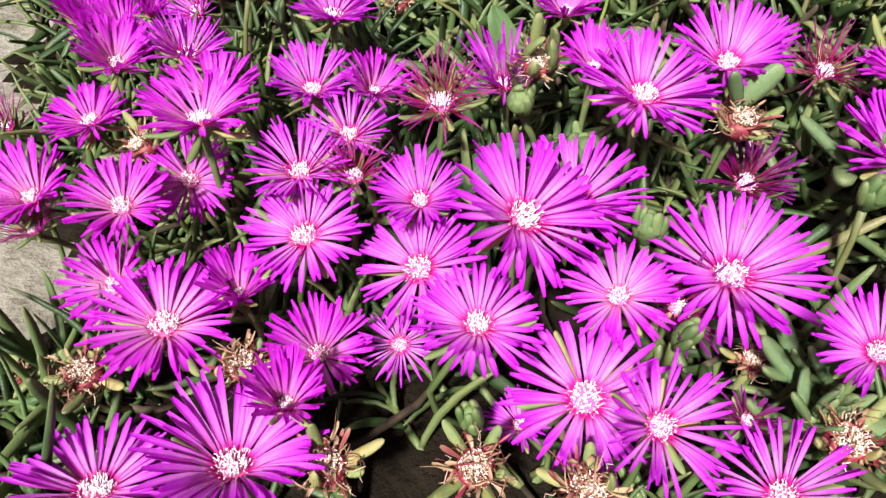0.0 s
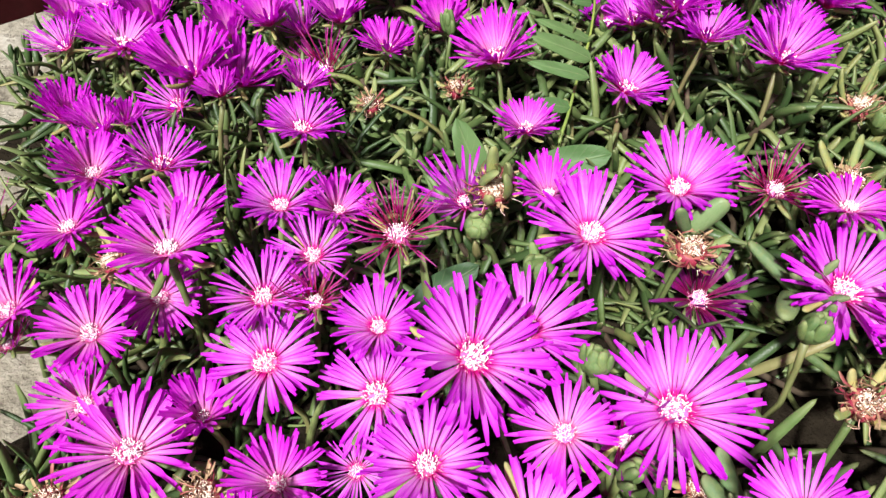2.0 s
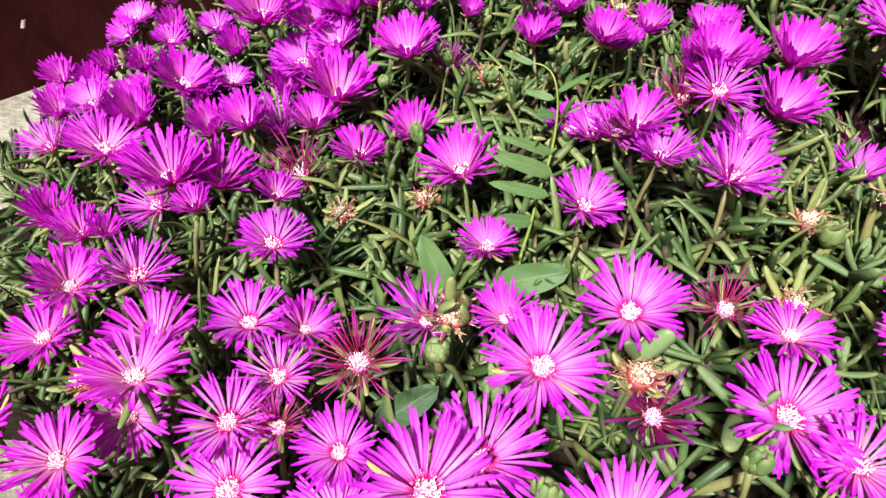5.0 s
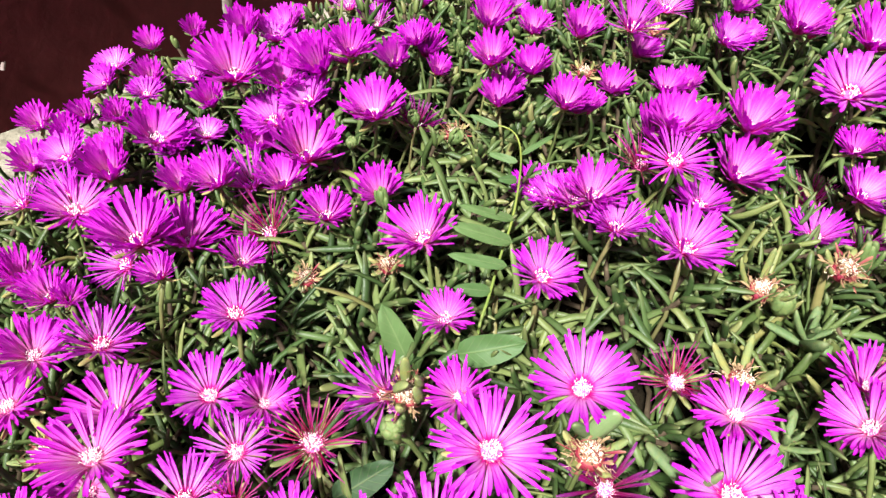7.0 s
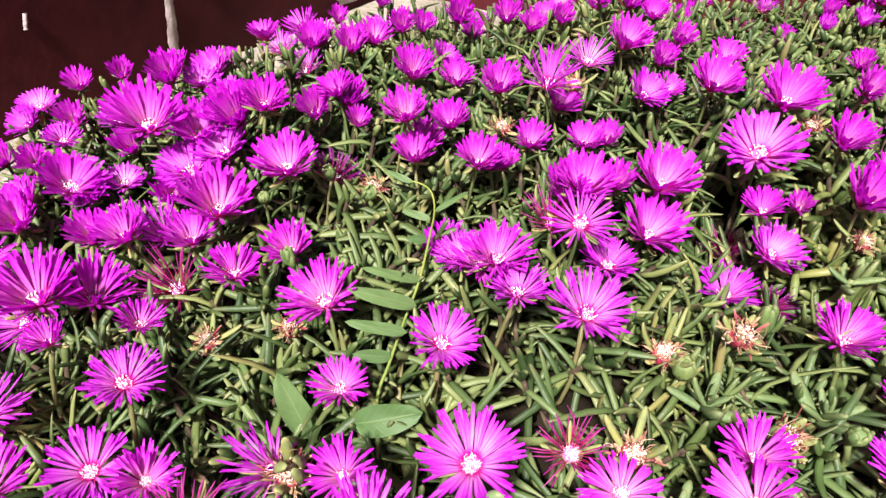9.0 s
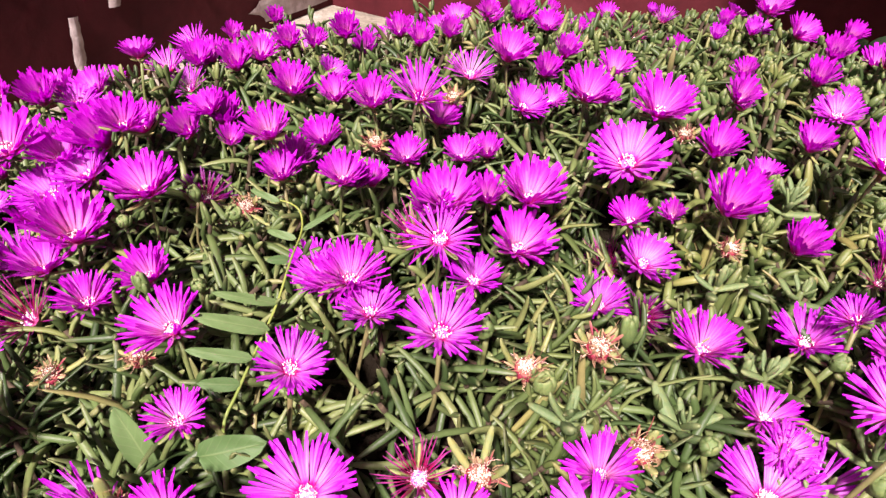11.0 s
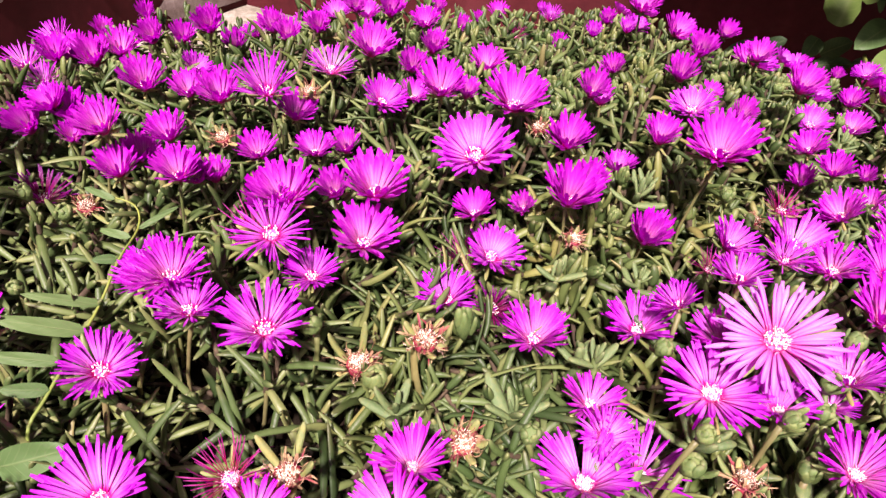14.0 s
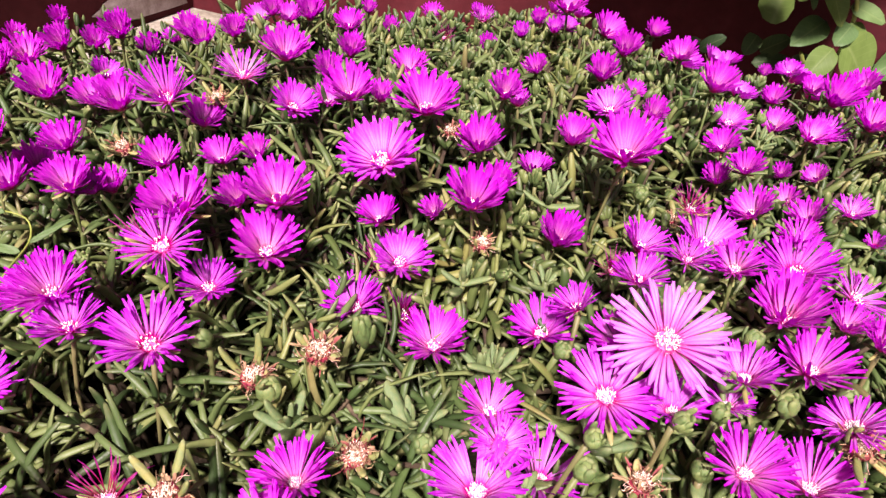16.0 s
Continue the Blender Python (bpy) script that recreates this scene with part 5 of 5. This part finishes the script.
bloom(-0.131, 0.528, 0.108, 0.021, 0.20, "open", (0.23, -0.63))
bloom(0.072, 0.528, 0.159, 0.023, 0.24, "open", (-0.08, -0.63))
bloom(0.232, 0.531, 0.188, 0.021, 0.20, "open", (-0.11, -0.66))
bloom(0.007, 0.533, 0.140, 0.024, 0.33, "open", (0.06, -0.39))
bloom(-0.054, 0.537, 0.122, 0.020, 0.58, "pale", (-0.05, -0.35))
bloom(0.124, 0.545, 0.153, 0.021, 0.20, "open", (-0.03, -0.67))
bloom(-0.173, 0.547, 0.088, 0.024, 0.43, "open", (0.12, -0.33))
bloom(0.624, 0.550, 0.160, 0.013, 0.20, "open", (-0.41, -0.51))
bloom(0.087, 0.551, 0.153, 0.021, 0.20, "open", (0.11, -0.57))
bloom(0.150, 0.556, 0.164, 0.023, 0.20, "open", (-0.17, -0.62))
# blooms between 56 and 64 cm from the front edge
bloom(0.426, 0.561, 0.182, 0.016, 0.23, "shut", (-0.37, -0.57))
bloom(0.435, 0.564, 0.199, 0.028, 0.43, "open", (-0.20, -0.44))
bloom(0.400, 0.565, 0.176, 0.016, 0.20, "shut", (-0.29, -0.61))
bloom(-0.086, 0.578, 0.097, 0.024, 0.20, "pale", (0.15, -0.66))
bloom(0.378, 0.581, 0.159, 0.018, 0.20, "open", (-0.26, -0.62))
bloom(0.341, 0.583, 0.166, 0.014, 0.35, "wilted", (-0.17, -0.65))
bloom(0.529, 0.586, 0.179, 0.019, 0.34, "open", (-0.18, -0.64))
bloom(0.612, 0.589, 0.156, 0.026, 0.74, "pale", (-0.20, -0.01))
bloom(0.054, 0.592, 0.157, 0.017, 0.20, "open", (0.15, -0.62))
bloom(0.486, 0.592, 0.175, 0.029, 0.53, "open", (0.12, -0.52))
bloom(0.018, 0.604, 0.138, 0.019, 0.20, "open", (0.25, -0.49))
bloom(0.299, 0.604, 0.163, 0.016, 0.20, "open", (-0.15, -0.66))
bloom(0.436, 0.625, 0.173, 0.017, 0.23, "open", (-0.39, -0.55))
# blooms between 64 and 72 cm from the front edge
bloom(0.324, 0.652, 0.158, 0.013, 0.20, "open", (-0.16, -0.65))
bloom(0.287, 0.653, 0.165, 0.015, 0.20, "open", (-0.12, -0.66))
bloom(0.396, 0.692, 0.163, 0.012, 0.15, "shut", (-0.26, -0.59))
bloom(0.354, 0.694, 0.154, 0.020, 0.39, "open", (-0.21, -0.44))
# spent heads that have dropped their petals
spent_head(0.044, 0.203, 0.099, 0.022, True)
spent_head(-0.007, 0.281, 0.086, 0.017)
spent_head(0.031, 0.282, 0.096, 0.017)
spent_head(0.159, 0.140, 0.071, 0.022)
spent_head(-0.091, 0.117, 0.033, 0.022)
spent_head(-0.133, 0.135, 0.002, 0.022)
spent_head(-0.014, 0.088, 0.037, 0.022)
spent_head(0.025, 0.085, 0.044, 0.022)
spent_head(0.111, 0.124, 0.045, 0.017)
spent_head(0.117, 0.088, 0.059, 0.022)
spent_head(-0.095, 0.197, 0.061, 0.022)
spent_head(-0.043, 0.118, 0.039, 0.022)
spent_head(0.052, 0.078, 0.048, 0.022)
spent_head(0.200, 0.267, 0.106, 0.022)
spent_head(0.437, 0.190, 0.124, 0.022)
spent_head(0.353, 0.201, 0.099, 0.022)
spent_head(0.227, 0.260, 0.125, 0.022)
spent_head(0.240, 0.225, 0.102, 0.022)
spent_head(0.172, 0.213, 0.103, 0.022)
spent_head(0.132, 0.393, 0.152, 0.017)
spent_head(0.177, 0.428, 0.167, 0.017)
spent_head(0.306, 0.391, 0.167, 0.017)
spent_head(0.311, 0.321, 0.137, 0.017)
# green seed pods and unopened buds
green_bud(0.144, 0.157, 0.086)
green_bud(0.039, 0.196, 0.088)
green_bud(0.062, 0.189, 0.075)
green_bud(0.076, 0.149, 0.075)
green_bud(0.024, 0.098, 0.046, slim=True)
green_bud(0.085, 0.121, 0.058, slim=True)
green_bud(0.330, 0.249, 0.128, 0.0086)
green_bud(0.247, 0.277, 0.119, slim=True)
green_bud(0.319, 0.306, 0.127, slim=True)
green_bud(0.309, 0.311, 0.126, slim=True)
green_bud(0.361, 0.203, 0.132, 0.0086)
green_bud(0.390, 0.216, 0.120, 0.0086)
green_bud(0.416, 0.241, 0.137, 0.0086)
green_bud(0.324, 0.201, 0.129, 0.0086)
green_bud(0.446, 0.212, 0.128, 0.0086)
green_bud(0.431, 0.198, 0.110, 0.0086)
green_bud(0.373, 0.196, 0.111, 0.0086)
green_bud(0.396, 0.225, 0.128, 0.0086)
green_bud(0.420, 0.214, 0.123, 0.0086)
green_bud(0.326, 0.202, 0.110)
green_bud(0.207, 0.259, 0.105)
green_bud(0.180, 0.274, 0.122)


def scatter_blooms(count, x0, x1, y0, y1, seed, sizes, gap):
    """The crowded far parts of the bed, where heads overlap one another."""
    rnd = random.Random(seed)
    for _ in range(count * 20):
        x, y = rnd.uniform(x0, x1), rnd.uniform(y0, y1)
        if float(cover(x, y)) < 0.35 or min(math.hypot(x - a, y - b) for a, b, _ in HEADS) < gap:
            continue
        near = [(math.exp(-0.5 * ((x - a) ** 2 + (y - b) ** 2) / 0.05 ** 2), c) for a, b, c in HEADS]
        z = (sum(w * c for w, c in near) + 0.2 * float(canopy(x, y))) / (sum(w for w, _ in near) + 0.2)
        bloom(x, y, z * min(1, 0.4 + float(cover(x, y))) + rnd.gauss(-0.002, 0.005), rnd.uniform(*sizes), rnd.uniform(0.4, 0.65), rnd.choice(("open", "open", "open", "pale", "thin")))
        count -= 1
        if not count:
            break


scatter_blooms(16, -0.21, 0.03, 0.34, 0.58, 3, (0.025, 0.030), 0.020)
scatter_blooms(12, 0.02, 0.70, 0.55, 0.72, 4, (0.018, 0.024), 0.030)
scatter_blooms(26, 0.52, 0.76, 0.26, 0.60, 6, (0.022, 0.030), 0.024)
for _ in range(60):
    px, py = SEED.uniform(0.0, 0.65), SEED.uniform(0.16, 0.55)
    if min(math.hypot(px - a, py - b) for a, b, _ in HEADS) > 0.014:
        green_bud(px, py, float(canopy(px, py)) - 0.005, 0.0074, SEED.random() < 0.5)
for sx, sy, sz in ((0.118, 0.113, 0.057), (0.122, 0.106, 0.057), (0.113, 0.097, 0.056), (0.131, 0.115, 0.056), (0.362, 0.268, 0.112), (0.340, 0.220, 0.102), (0.384, 0.205, 0.106), (0.452, 0.243, 0.118),
                   (0.405, 0.236, 0.114), (0.300, 0.262, 0.108), (0.265, 0.240, 0.100), (0.150, 0.180, 0.084), (0.188, 0.196, 0.090), (0.215, 0.245, 0.098)):
    plump_shoot(sx, sy, sz, SEED.uniform(0.75, 1.1))
for _ in range(46):
    px, py = SEED.uniform(0.27, 0.60), SEED.uniform(0.17, 0.42)
    if min(math.hypot(px - a, py - b) for a, b, _ in HEADS) > 0.013:
        plump_shoot(px, py, float(canopy(px, py)) - 0.006, SEED.uniform(0.6, 0.85))
HEADS += [(x, y, z + 0.003) for x, y, z in VINE_LINE[1:]] + [(0.076, 0.235, 0.094), (0.038, 0.243, 0.090), (0.072, 0.288, 0.120), (0.072, 0.275, 0.120), (0.068, 0.262, 0.115)]
plant_bed()
